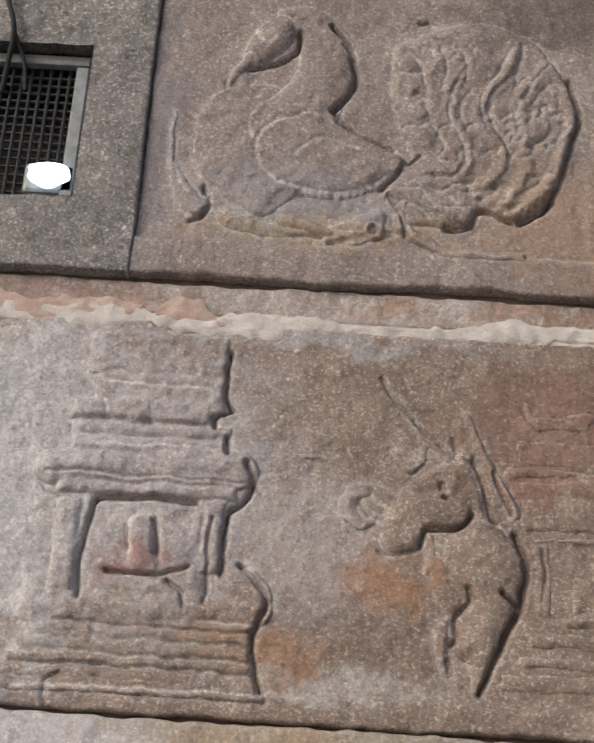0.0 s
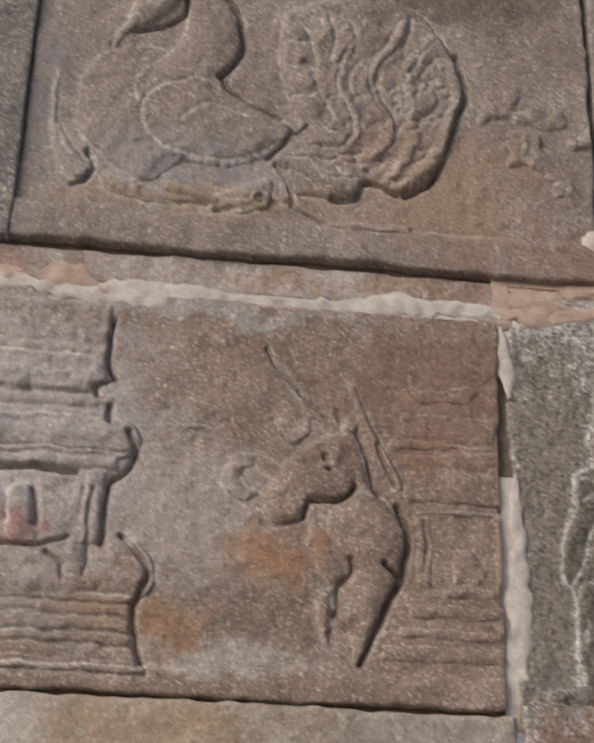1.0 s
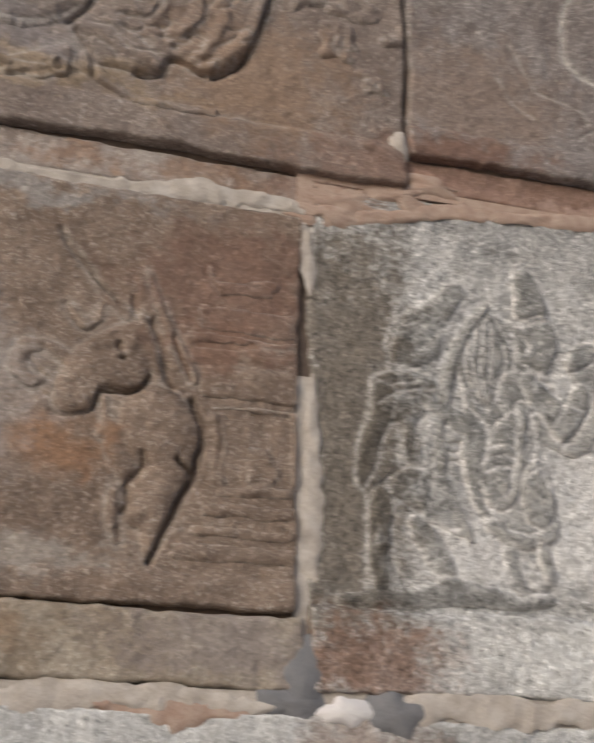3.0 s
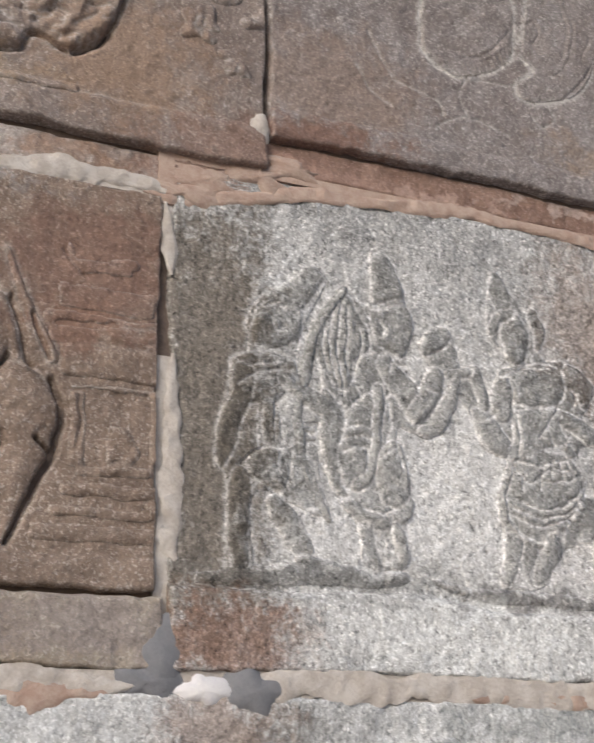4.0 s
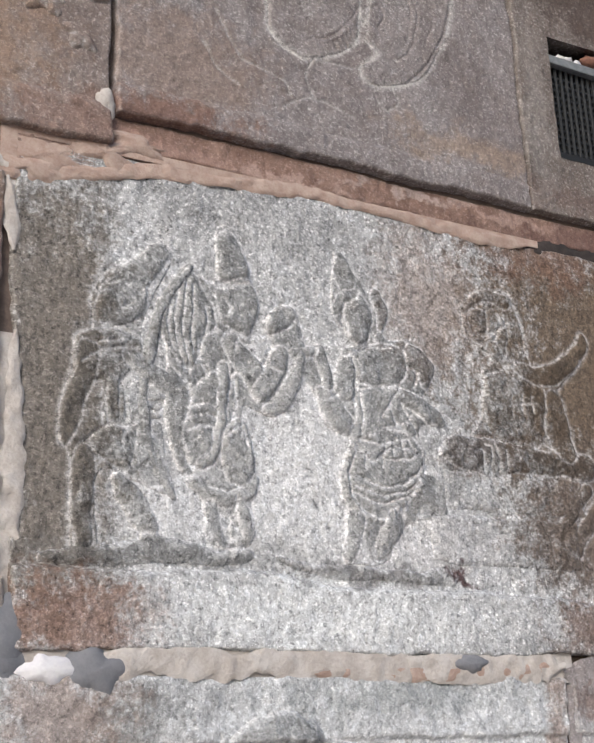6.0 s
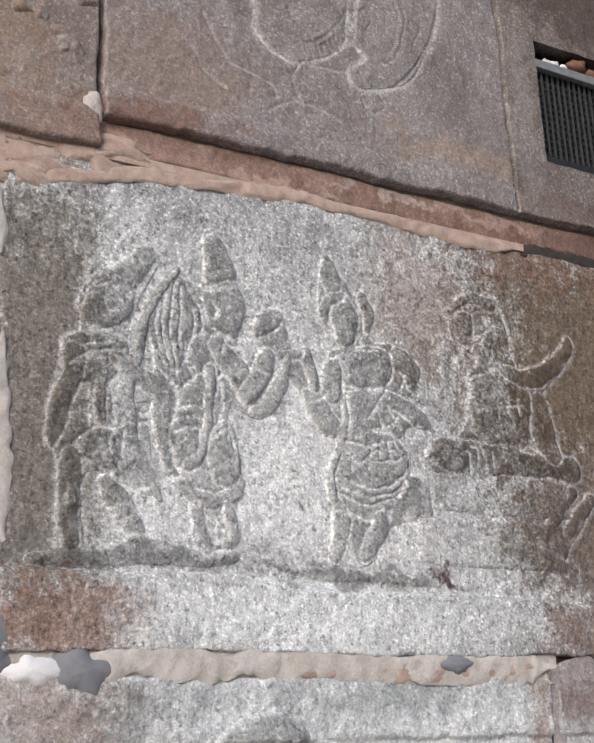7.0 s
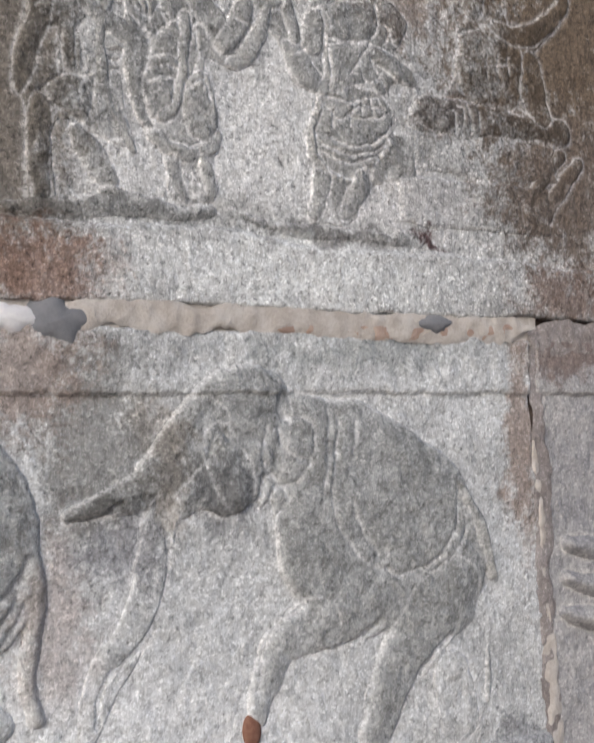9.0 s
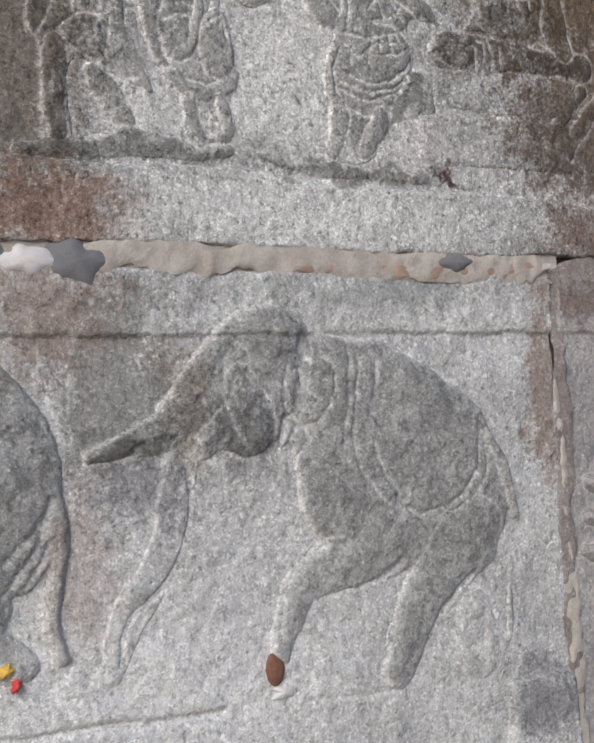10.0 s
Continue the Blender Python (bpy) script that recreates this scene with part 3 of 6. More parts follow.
plume += [
    ("limb", 0.0130, 0.0150, [(0.880, 2.509, 0.0128), (0.870, 2.455, 0.0150), (0.836, 2.411, 0.0135), (0.830, 2.373, 0.0133), (0.856, 2.336, 0.0147), (0.859, 2.298, 0.0158), (0.836, 2.266, 0.0118), (0.824, 2.251, 0.0083)]),
    ("limb", 0.0120, 0.0160, [(0.923, 2.475, 0.0143), (0.891, 2.416, 0.0166), (0.882, 2.375, 0.0169), (0.890, 2.338, 0.0166), (0.894, 2.293, 0.0156), (0.863, 2.246, 0.0140)]),
    ("limb", 0.0120, 0.0140, [(0.948, 2.428, 0.0113), (0.956, 2.381, 0.0119), (0.940, 2.318, 0.0141), (0.913, 2.257, 0.0120), (0.877, 2.231, 0.0091)]),
    ("limb", 0.0110, 0.0120, [(0.714, 2.253, 0.0098), (0.747, 2.246, 0.0140), (0.779, 2.227, 0.0131), (0.808, 2.219, 0.0105)]),
    ("top", 0.0030, 0.0090, [(0.733, 2.462, 0.0126)]),
    ("top", 0.0030, 0.0090, [(0.736, 2.422, 0.0112)]),
]
plume += [
    ("top", 0.0030, 0.0090, [(0.745, 2.383, 0.0135)]),
    ("top", 0.0040, 0.0100, [(0.753, 2.337, 0.0143)]),
    ("top", 0.0030, 0.0090, [(0.768, 2.472, 0.0137)]),
    ("top", 0.0030, 0.0090, [(0.798, 2.483, 0.0113)]),
    ("top", 0.0040, 0.0120, [(0.788, 2.316, 0.0168)]),
    ("top", 0.0040, 0.0160, [(0.907, 2.372, 0.0253)]),
]
plume += [
    ("cut", 0.0050, 0.0026, [(0.813, 2.461), (0.792, 2.418), (0.788, 2.378), (0.807, 2.340), (0.814, 2.310), (0.798, 2.282), (0.769, 2.283)]),
    ("cut", 0.0050, 0.0026, [(0.892, 2.510), (0.884, 2.464), (0.851, 2.422), (0.843, 2.388), (0.866, 2.344), (0.870, 2.306), (0.849, 2.270), (0.824, 2.257)]),
    ("cut", 0.0040, 0.0024, [(0.877, 2.498), (0.851, 2.446), (0.833, 2.403), (0.843, 2.358)]),
    ("cut", 0.0040, 0.0024, [(0.931, 2.475), (0.897, 2.425), (0.880, 2.384), (0.888, 2.342), (0.875, 2.314)]),
    ("cut", 0.0040, 0.0024, [(0.757, 2.427), (0.761, 2.376), (0.785, 2.331), (0.775, 2.308), (0.791, 2.305)]),
    ("cut", 0.0040, 0.0022, [(0.729, 2.488), (0.750, 2.463), (0.754, 2.431)]),
    ("cut", 0.0040, 0.0022, [(0.775, 2.499), (0.787, 2.457), (0.777, 2.423)]),
]
plume += [
    ("cut", 0.0040, 0.0022, [(0.800, 2.499), (0.814, 2.467), (0.813, 2.441)]),
    ("cut", 0.0040, 0.0022, [(0.823, 2.501), (0.823, 2.476)]),
    ("cut", 0.0035, 0.0022, [(0.883, 2.376), (0.895, 2.346), (0.921, 2.349), (0.931, 2.379), (0.915, 2.396), (0.899, 2.389)]),
    ("cut", 0.0040, 0.0022, [(0.728, 2.259), (0.753, 2.257), (0.773, 2.233), (0.811, 2.235)]),
    ("cut", 0.0040, 0.0022, [(0.719, 2.237), (0.748, 2.231), (0.760, 2.217)]),
    ("cut", 0.0035, 0.0022, [(0.763, 2.265), (0.782, 2.256), (0.798, 2.242)]),
    ("cut", 0.0035, 0.0022, [(0.888, 2.330), (0.927, 2.340), (0.947, 2.357)]),
    ("cut", 0.0035, 0.0022, [(0.900, 2.286), (0.929, 2.295)]),
    ("cut", 0.0035, 0.0022, [(0.881, 2.255), (0.907, 2.271), (0.913, 2.283)]),
    ("cut", 0.0035, 0.0022, [(0.916, 2.426), (0.936, 2.443), (0.949, 2.428)]),
    ("cut", 0.0035, 0.0022, [(0.948, 2.396), (0.928, 2.387)]),
]
plume += [
    ("cut", 0.0030, 0.0022, [(0.823, 2.428), (0.804, 2.395), (0.814, 2.356)]),
    ("cut", 0.0030, 0.0022, [(0.723, 2.453), (0.743, 2.446), (0.753, 2.455)]),
    ("cut", 0.0030, 0.0022, [(0.724, 2.405), (0.744, 2.402), (0.754, 2.411)]),
    ("cut", 0.0030, 0.0022, [(0.725, 2.362), (0.745, 2.359), (0.758, 2.366)]),
]
frieze_grooves = [
    ("dent", 0.0162, 0.0036, [(0.620, 2.522), (0.645, 2.489), (0.658, 2.449), (0.650, 2.408), (0.628, 2.375)]),
    ("dent", 0.0108, 0.0030, [(0.628, 2.375), (0.668, 2.339), (0.714, 2.320)]),
    ("dent", 0.0162, 0.0040, [(0.576, 2.509), (0.572, 2.477), (0.550, 2.459), (0.511, 2.443)]),
    ("dent", 0.0162, 0.0038, [(0.956, 2.451), (0.968, 2.390), (0.955, 2.335), (0.937, 2.281), (0.920, 2.242), (0.884, 2.220)]),
    ("dent", 0.0108, 0.0030, [(0.874, 2.217), (0.830, 2.231), (0.814, 2.206), (0.786, 2.205)]),
    ("dent", 0.0108, 0.0030, [(0.708, 2.249), (0.728, 2.219), (0.733, 2.187)]),
    ("dent", 0.0108, 0.0030, [(0.459, 2.248), (0.471, 2.225), (0.462, 2.202), (0.447, 2.196)]),
    ("dent", 0.0090, 0.0030, [(0.730, 2.301), (0.718, 2.277), (0.699, 2.258)]),
    ("dent", 0.0052, 0.0024, [(0.480, 2.421), (0.480, 2.405)]),
]
frieze_grooves += [
    ("dent", 0.0108, 0.0030, [(0.748, 2.539), (0.757, 2.540)]),
    ("dent", 0.0090, 0.0030, [(0.749, 2.314), (0.737, 2.301)]),
]
curls = random.Random(4)
root_x, root_z = (0.715, 2.294)
for k in range(52):
    a = curls.uniform(-0.75, 1.45)
    r = 0.035 + 0.20 * math.sqrt(curls.random())
    cx, cz = root_x + r * math.cos(a), root_z + r * math.sin(a)
    ux, uz, side, ln = math.cos(a + 0.5), math.sin(a + 0.5), curls.choice((-1, 1)), curls.uniform(0.014, 0.026)
    hook = [(cx, cz), (cx + ux * ln * 0.6, cz + uz * ln * 0.6), (cx + ux * ln - uz * side * ln * 0.35, cz + uz * ln + ux * side * ln * 0.35),
            (cx + ux * ln * 0.75 - uz * side * ln * 0.6, cz + uz * ln * 0.75 + ux * side * ln * 0.6)]
    plume.append(("cut", 0.0042, 0.0022, hook))
feet = [
    ("limb", 0.010, 0.010, [(0.729, 2.235, 0.0079), (0.730, 2.198, 0.0092), (0.762, 2.182, 0.0079), (0.800, 2.167, 0.0066), (0.887, 2.167, 0.0053)]),
    ("limb", 0.008, 0.010, [(0.572, 2.203, 0.0106), (0.604, 2.194, 0.0106), (0.630, 2.185, 0.0079)]),
]
ring_hole = [("limb", 0.010, 0.006, limb_of([((0.689, 2.192)[0] + 0.010 * math.cos(a), (0.689, 2.192)[1] + 0.010 * math.sin(a)) for a in np.arange(0, 6.6, 0.5)], 0.005, 0.005))]
leafage = random.Random(12)
worn_leaves = []
for k in range(16):
    lx, lz = leafage.uniform((1.028, 2.321)[0], (1.126, 2.332)[0]), leafage.uniform((1.045, 2.233)[1], (1.051, 2.410)[1])
    a, ln = leafage.uniform(0, 3.1), leafage.uniform(0.012, 0.028)
    worn_leaves.append(("limb", leafage.uniform(0.004, 0.007), 0.010, [(lx, lz, 0.010), (lx + ln * math.cos(a), lz + ln * math.sin(a), 0.012), (lx + 1.5 * ln * math.cos(a + 0.5), lz + 1.5 * ln * math.sin(a + 0.5), 0.007)]))
    if k % 2:
        worn_leaves.append(("cut", 0.004, 0.003, spiral(lx, lz, 0.014, 0.6, a, 1, 7)))
frieze_left = Block("carved_frieze_block", LEFT_EDGE, 1.1465, 2.1095, 2.80, 0.006, frieze_stone, "brown granite frieze block carved with a peacock",
                    steps=[("box", 0.006, 0.012, (LEFT_EDGE - 0.1, 2.05, 1.2, 2.166)), ("cut", 0.003, 0.004, [(0.630, 2.170), (0.730, 2.191), (0.800, 2.170), (0.981, 2.164)])] + frieze_grooves,
                    figures=[plume, peacock], pale_gain=0.35)
frieze_left.relief("peacock_body", peacock + beads, label="smooth worn peacock with an arched neck", pale=0.5, outline=0.001, blur=1)
frieze_left.relief("peacock_tail", plume, label="scrolled plume of the peacock", pale=0.4, blur=1)
frieze_left.relief("peacock_foot", feet, pale=0.3)
frieze_left.relief("ring", ring_hole, pale=0.2)
frieze_left.relief("worn_foliage", worn_leaves, pale=0.4)

second_bird = [
    ("area", 0.0035, 0.0160, [(1.391, 2.400), (1.397, 2.354), (1.428, 2.328), (1.468, 2.323), (1.538, 2.358), (1.558, 2.401), (1.556, 2.483), (1.479, 2.492), (1.410, 2.454)]),
    ("area", 0.0035, 0.0160, [(1.580, 2.457), (1.570, 2.387), (1.586, 2.363), (1.552, 2.326), (1.576, 2.304), (1.631, 2.320), (1.679, 2.351), (1.718, 2.412), (1.738, 2.470), (1.741, 2.541), (1.662, 2.560), (1.594, 2.512)]),
]
second_bird += [
    ("cut", 0.0020, 0.0020, [(1.308, 2.363), (1.325, 2.326), (1.347, 2.294), (1.385, 2.281), (1.420, 2.268), (1.427, 2.252)]),
    ("cut", 0.0020, 0.0020, [(1.287, 2.300), (1.312, 2.266), (1.341, 2.246)]),
    ("cut", 0.0020, 0.0020, [(1.396, 2.417), (1.397, 2.362), (1.412, 2.331), (1.459, 2.318)]),
    ("cut", 0.0020, 0.0020, [(1.468, 2.323), (1.456, 2.288), (1.466, 2.260)]),
    ("cut", 0.0020, 0.0020, [(1.414, 2.232), (1.464, 2.256), (1.513, 2.248), (1.537, 2.243)]),
    ("cut", 0.0020, 0.0020, [(1.662, 2.508), (1.668, 2.440), (1.651, 2.389), (1.626, 2.363)]),
    ("cut", 0.0020, 0.0020, [(1.651, 2.504), (1.655, 2.437), (1.640, 2.390)]),
]
second_bird += [
    ("cut", 0.0025, 0.0020, [(1.740, 2.501), (1.720, 2.430), (1.681, 2.368), (1.639, 2.327)]),
    ("cut", 0.0020, 0.0020, [(1.692, 2.482), (1.703, 2.451), (1.685, 2.411)]),
    ("cut", 0.0020, 0.0020, [(1.583, 2.441), (1.598, 2.449), (1.605, 2.431), (1.593, 2.412), (1.581, 2.419)]),
    ("cut", 0.0020, 0.0020, [(1.462, 2.353), (1.505, 2.371), (1.537, 2.403), (1.556, 2.433)]),
    ("cut", 0.0015, 0.0020, [(1.612, 2.309), (1.624, 2.292), (1.600, 2.272), (1.583, 2.282)]),
    ("cut", 0.0015, 0.0020, [(1.485, 2.323), (1.518, 2.325), (1.552, 2.326)]),
]
second_bird += [("cut", 0.0025, 0.0018, [(x, z), (x + 0.008, z - 0.016)]) for x, z in smooth_line([(1.470, 2.350), (1.508, 2.362), (1.545, 2.395), (1.561, 2.430)], 5)]
bird_lines = [layer for layer in second_bird if layer[0] == "cut"]
second_bird = [layer for layer in second_bird if layer[0] != "cut"]
frieze_right = Block("carved_frieze_block", 1.154, RIGHT_EDGE, 2.1615, 2.80, 0.006, frieze_stone_grey, "grey granite frieze block with a shallow carved bird",
                     steps=[("box", 0.006, 0.012, (1.1, 2.05, RIGHT_EDGE + 0.1, 2.205))] + bird_lines, figures=[second_bird], pale_gain=0.7, seed=25)
frieze_right.relief("bird", second_bird, label="shallow worn bird with a beaded wing", pale=0.6, gain=0.5, outline=0.0008, blur=1)

# frames of the two openings, standing proud of the frieze
jamb_left = Block("opening_surround", -0.25, 0.3745, 2.1095, 2.80, 0.016, surround_stone, "grey granite block framing a screened opening",
                  hole=(0.02, 0.288, 2.215, 2.462), seed=45, wobble=0.001, edge=0.003, figures=[])
jamb_right = Block("opening_surround", RIGHT_EDGE + 0.0005, 2.60, 2.162, 2.80, 0.010, surround_brown, "brownish granite block framing a screened opening",
                   hole=(1.943, 2.40, 2.268, 2.495), seed=65, wobble=0.0015, edge=0.003, figures=[])

# ---------------------------------------------------------------- fillets between the courses
Block("fillet_block", -0.24, 1.135, 2.056, 2.106, -0.002, fillet_stone, "narrow weathered stone fillet under the frieze", seed=85, wobble=0.004, edge=0.006)
Block("fillet_block", 1.140, 2.60, 2.110, 2.158, -0.004, red_stone, "narrow red-stained stone fillet under the frieze", seed=105, wobble=0.003, edge=0.006)

# ---------------------------------------------------------------- panel with shrine and rearing animal
shrine = [
    ("box", 0.012, 0.010, (0.337, 1.966, 0.514, 2.028)), ("box", 0.018, 0.012, (0.349, 1.914, 0.515, 1.972)),
    ("box", 0.022, 0.008, (0.324, 1.905, 0.499, 1.935)), ("box", 0.016, 0.010, (0.326, 1.885, 0.524, 1.904)), ("box", 0.021, 0.012, (0.328, 1.862, 0.524, 1.885)),
    ("limb", 0.030, 0.026, [(0.308, 1.841, 0.0224), (0.389, 1.846, 0.0198), (0.476, 1.851, 0.0211), (0.538, 1.846, 0.0238)]), ("box", 0.024, 0.008, (0.296, 1.825, 0.553, 1.839)), ("box", 0.019, 0.008, (0.318, 1.807, 0.537, 1.825)),
    ("box", 0.016, 0.010, (0.322, 1.683, 0.352, 1.802)), ("box", 0.018, 0.008, (0.500, 1.716, 0.525, 1.807)), ("box", 0.009, 0.006, (0.449, 1.680, 0.500, 1.805)),
    ("box", 0.004, 0.004, (0.353, 1.680, 0.502, 1.808)),
    ("limb", 0.020, 0.022, [(0.425, 1.772, 0.0211), (0.429, 1.731, 0.0211)]), ("cut", 0.004, 0.004, [(0.415, 1.725), (0.409, 1.771), (0.423, 1.787), (0.442, 1.773), (0.446, 1.732)]),
    ("box", 0.014, 0.008, (0.378, 1.712, 0.451, 1.730)), ("box", 0.012, 0.010, (0.367, 1.685, 0.501, 1.711)), ("limb", 0.013, 0.010, [(0.467, 1.708, 0.0106), (0.479, 1.723, 0.0119)]),
    ("limb", 0.026, 0.020, [(0.534, 1.712, 0.0172), (0.557, 1.702, 0.0211), (0.572, 1.691, 0.0158)]),
    ("limb", 0.026, 0.024, [(0.312, 1.667, 0.0211), (0.409, 1.670, 0.0198), (0.509, 1.673, 0.0198), (0.567, 1.677, 0.0211)]),
    ("box", 0.016, 0.008, (0.307, 1.641, 0.571, 1.661)), ("box", 0.018, 0.006, (0.303, 1.632, 0.567, 1.649)), ("box", 0.017, 0.006, (0.294, 1.614, 0.565, 1.632)), ("box", 0.017, 0.006, (0.285, 1.601, 0.567, 1.614)),
    ("box", 0.016, 0.010, (0.261, 1.580, 0.578, 1.600)), ("box", 0.012, 0.010, (0.252, 1.569, 0.587, 1.581)),
]
shrine += [("top", 0.006, 0.006, [(0.346, 1.917, 0.0158), (0.358, 1.917, 0.0158)]), ("top", 0.006, 0.006, [(0.387, 1.919, 0.0172), (0.411, 1.919, 0.0172)]), ("top", 0.006, 0.006, [(0.440, 1.920, 0.0158), (0.470, 1.920, 0.0158)])]
shrine += [
    ("cut", 0.0025, 0.0020, [(0.297, 1.636), (0.386, 1.636), (0.469, 1.634), (0.569, 1.633)]),
    ("cut", 0.0025, 0.0020, [(0.295, 1.618), (0.388, 1.616), (0.470, 1.615), (0.564, 1.615)]),
    ("cut", 0.0015, 0.0018, [(0.314, 1.600), (0.390, 1.601), (0.461, 1.601)]),
    ("cut", 0.0025, 0.0020, [(0.299, 1.576), (0.393, 1.576), (0.463, 1.577), (0.579, 1.580)]),
    ("cut", 0.0020, 0.0020, [(0.357, 1.958), (0.426, 1.954), (0.497, 1.952)]),
    ("cut", 0.0020, 0.0020, [(0.358, 1.875), (0.434, 1.873), (0.510, 1.871)]),
    ("cut", 0.0020, 0.0020, [(0.499, 1.659), (0.566, 1.657)]),
    ("cut", 0.0020, 0.0020, [(0.363, 1.932), (0.371, 1.904)]),
    ("cut", 0.0020, 0.0020, [(0.422, 1.930), (0.426, 1.904)]),
]
shrine_grooves = [
    ("dent", 0.0144, 0.0032, [(0.516, 2.008), (0.512, 1.974), (0.513, 1.947), (0.523, 1.926)]),
    ("dent", 0.0126, 0.0026, [(0.523, 1.926), (0.505, 1.916), (0.502, 1.903)]),
    ("dent", 0.0144, 0.0032, [(0.519, 1.888), (0.523, 1.867)]),
    ("dent", 0.0144, 0.0036, [(0.547, 1.856), (0.557, 1.833), (0.548, 1.807), (0.529, 1.794), (0.526, 1.758), (0.523, 1.716)]),
    ("dent", 0.0144, 0.0032, [(0.547, 1.728), (0.568, 1.708), (0.580, 1.687), (0.574, 1.663), (0.567, 1.641), (0.569, 1.620), (0.582, 1.585)]),
    ("dent", 0.0126, 0.0032, [(0.369, 1.803), (0.423, 1.805), (0.488, 1.802)]),
    ("dent", 0.0144, 0.0034, [(0.367, 1.801), (0.361, 1.760), (0.356, 1.724), (0.360, 1.682)]),
    ("dent", 0.0108, 0.0030, [(0.441, 1.778), (0.446, 1.748), (0.443, 1.737)]),
    ("dent", 0.0090, 0.0026, [(0.391, 1.713), (0.450, 1.712), (0.487, 1.723)]),
]
shrine_grooves += [
    ("dent", 0.0090, 0.0026, [(0.462, 1.705), (0.482, 1.692), (0.485, 1.674)]),
    ("dent", 0.0090, 0.0024, [(0.509, 1.784), (0.507, 1.740), (0.507, 1.681)]),
    ("dent", 0.0039, 0.0020, [(0.302, 1.833), (0.362, 1.835), (0.421, 1.833), (0.548, 1.830)]),
    ("dent", 0.0039, 0.0024, [(0.291, 1.828), (0.308, 1.808), (0.326, 1.801)]),
    ("dent", 0.0039, 0.0024, [(0.335, 1.651), (0.412, 1.650), (0.500, 1.648), (0.566, 1.647)]),
    ("dent", 0.0052, 0.0024, [(0.340, 1.547), (0.333, 1.579), (0.348, 1.590)]),
]

animal = [
    ("area", 0.0070, 0.0260, [(0.755, 1.850), (0.784, 1.867), (0.815, 1.875), (0.825, 1.848), (0.824, 1.818), (0.816, 1.799), (0.796, 1.792), (0.770, 1.794), (0.750, 1.789), (0.739, 1.804), (0.735, 1.831)]),
    ("area", 0.0050, 0.0160, [(0.735, 1.831), (0.755, 1.820), (0.767, 1.793), (0.762, 1.767), (0.728, 1.757), (0.714, 1.770), (0.717, 1.793), (0.724, 1.812)]),
    ("limb", 0.0035, 0.0140, [(0.730, 1.817, 0.0090), (0.703, 1.831, 0.0089), (0.678, 1.826, 0.0108), (0.673, 1.806, 0.0127), (0.691, 1.788, 0.0083), (0.707, 1.801, 0.0048)]),
    ("limb", 0.0030, 0.0100, [(0.712, 1.978, 0.0018), (0.740, 1.938, 0.0036), (0.769, 1.903, 0.0049), (0.795, 1.882, 0.0072)]),
    ("limb", 0.0025, 0.0100, [(0.724, 1.882, 0.0072), (0.742, 1.865, 0.0078), (0.761, 1.880, 0.0060), (0.768, 1.907, 0.0037)]),
]
animal += [
    ("limb", 0.0070, 0.0120, [(0.815, 1.940, 0.0018), (0.830, 1.898, 0.0048), (0.853, 1.856, 0.0072), (0.877, 1.812, 0.0060)]),
    ("limb", 0.0060, 0.0100, [(0.810, 1.881, 0.0048), (0.824, 1.848, 0.0054), (0.835, 1.809, 0.0035)]),
    ("area", 0.0100, 0.0360, [(0.824, 1.800), (0.853, 1.796), (0.876, 1.768), (0.886, 1.739), (0.879, 1.710), (0.863, 1.676), (0.849, 1.636), (0.834, 1.600), (0.825, 1.598), (0.820, 1.629), (0.805, 1.639), (0.804, 1.666), (0.816, 1.701), (0.803, 1.717), (0.791, 1.751), (0.796, 1.780)]),
    ("limb", 0.0050, 0.0180, [(0.782, 1.742, 0.0109), (0.794, 1.708, 0.0132), (0.804, 1.684, 0.0083)]),
    ("limb", 0.0040, 0.0140, [(0.790, 1.674, 0.0072), (0.789, 1.643, 0.0078), (0.796, 1.617, 0.0061)]),
]
animal += [
    ("limb", 0.0030, 0.0100, [(0.770, 1.785, 0.0044), (0.776, 1.762, 0.0055), (0.771, 1.735, 0.0048)]),
    ("cut", 0.0015, 0.0025, [(0.687, 1.807), (0.702, 1.795), (0.710, 1.802)]),
    ("cut", 0.0015, 0.0025, [(0.663, 1.823), (0.692, 1.828), (0.715, 1.817), (0.727, 1.800)]),
]
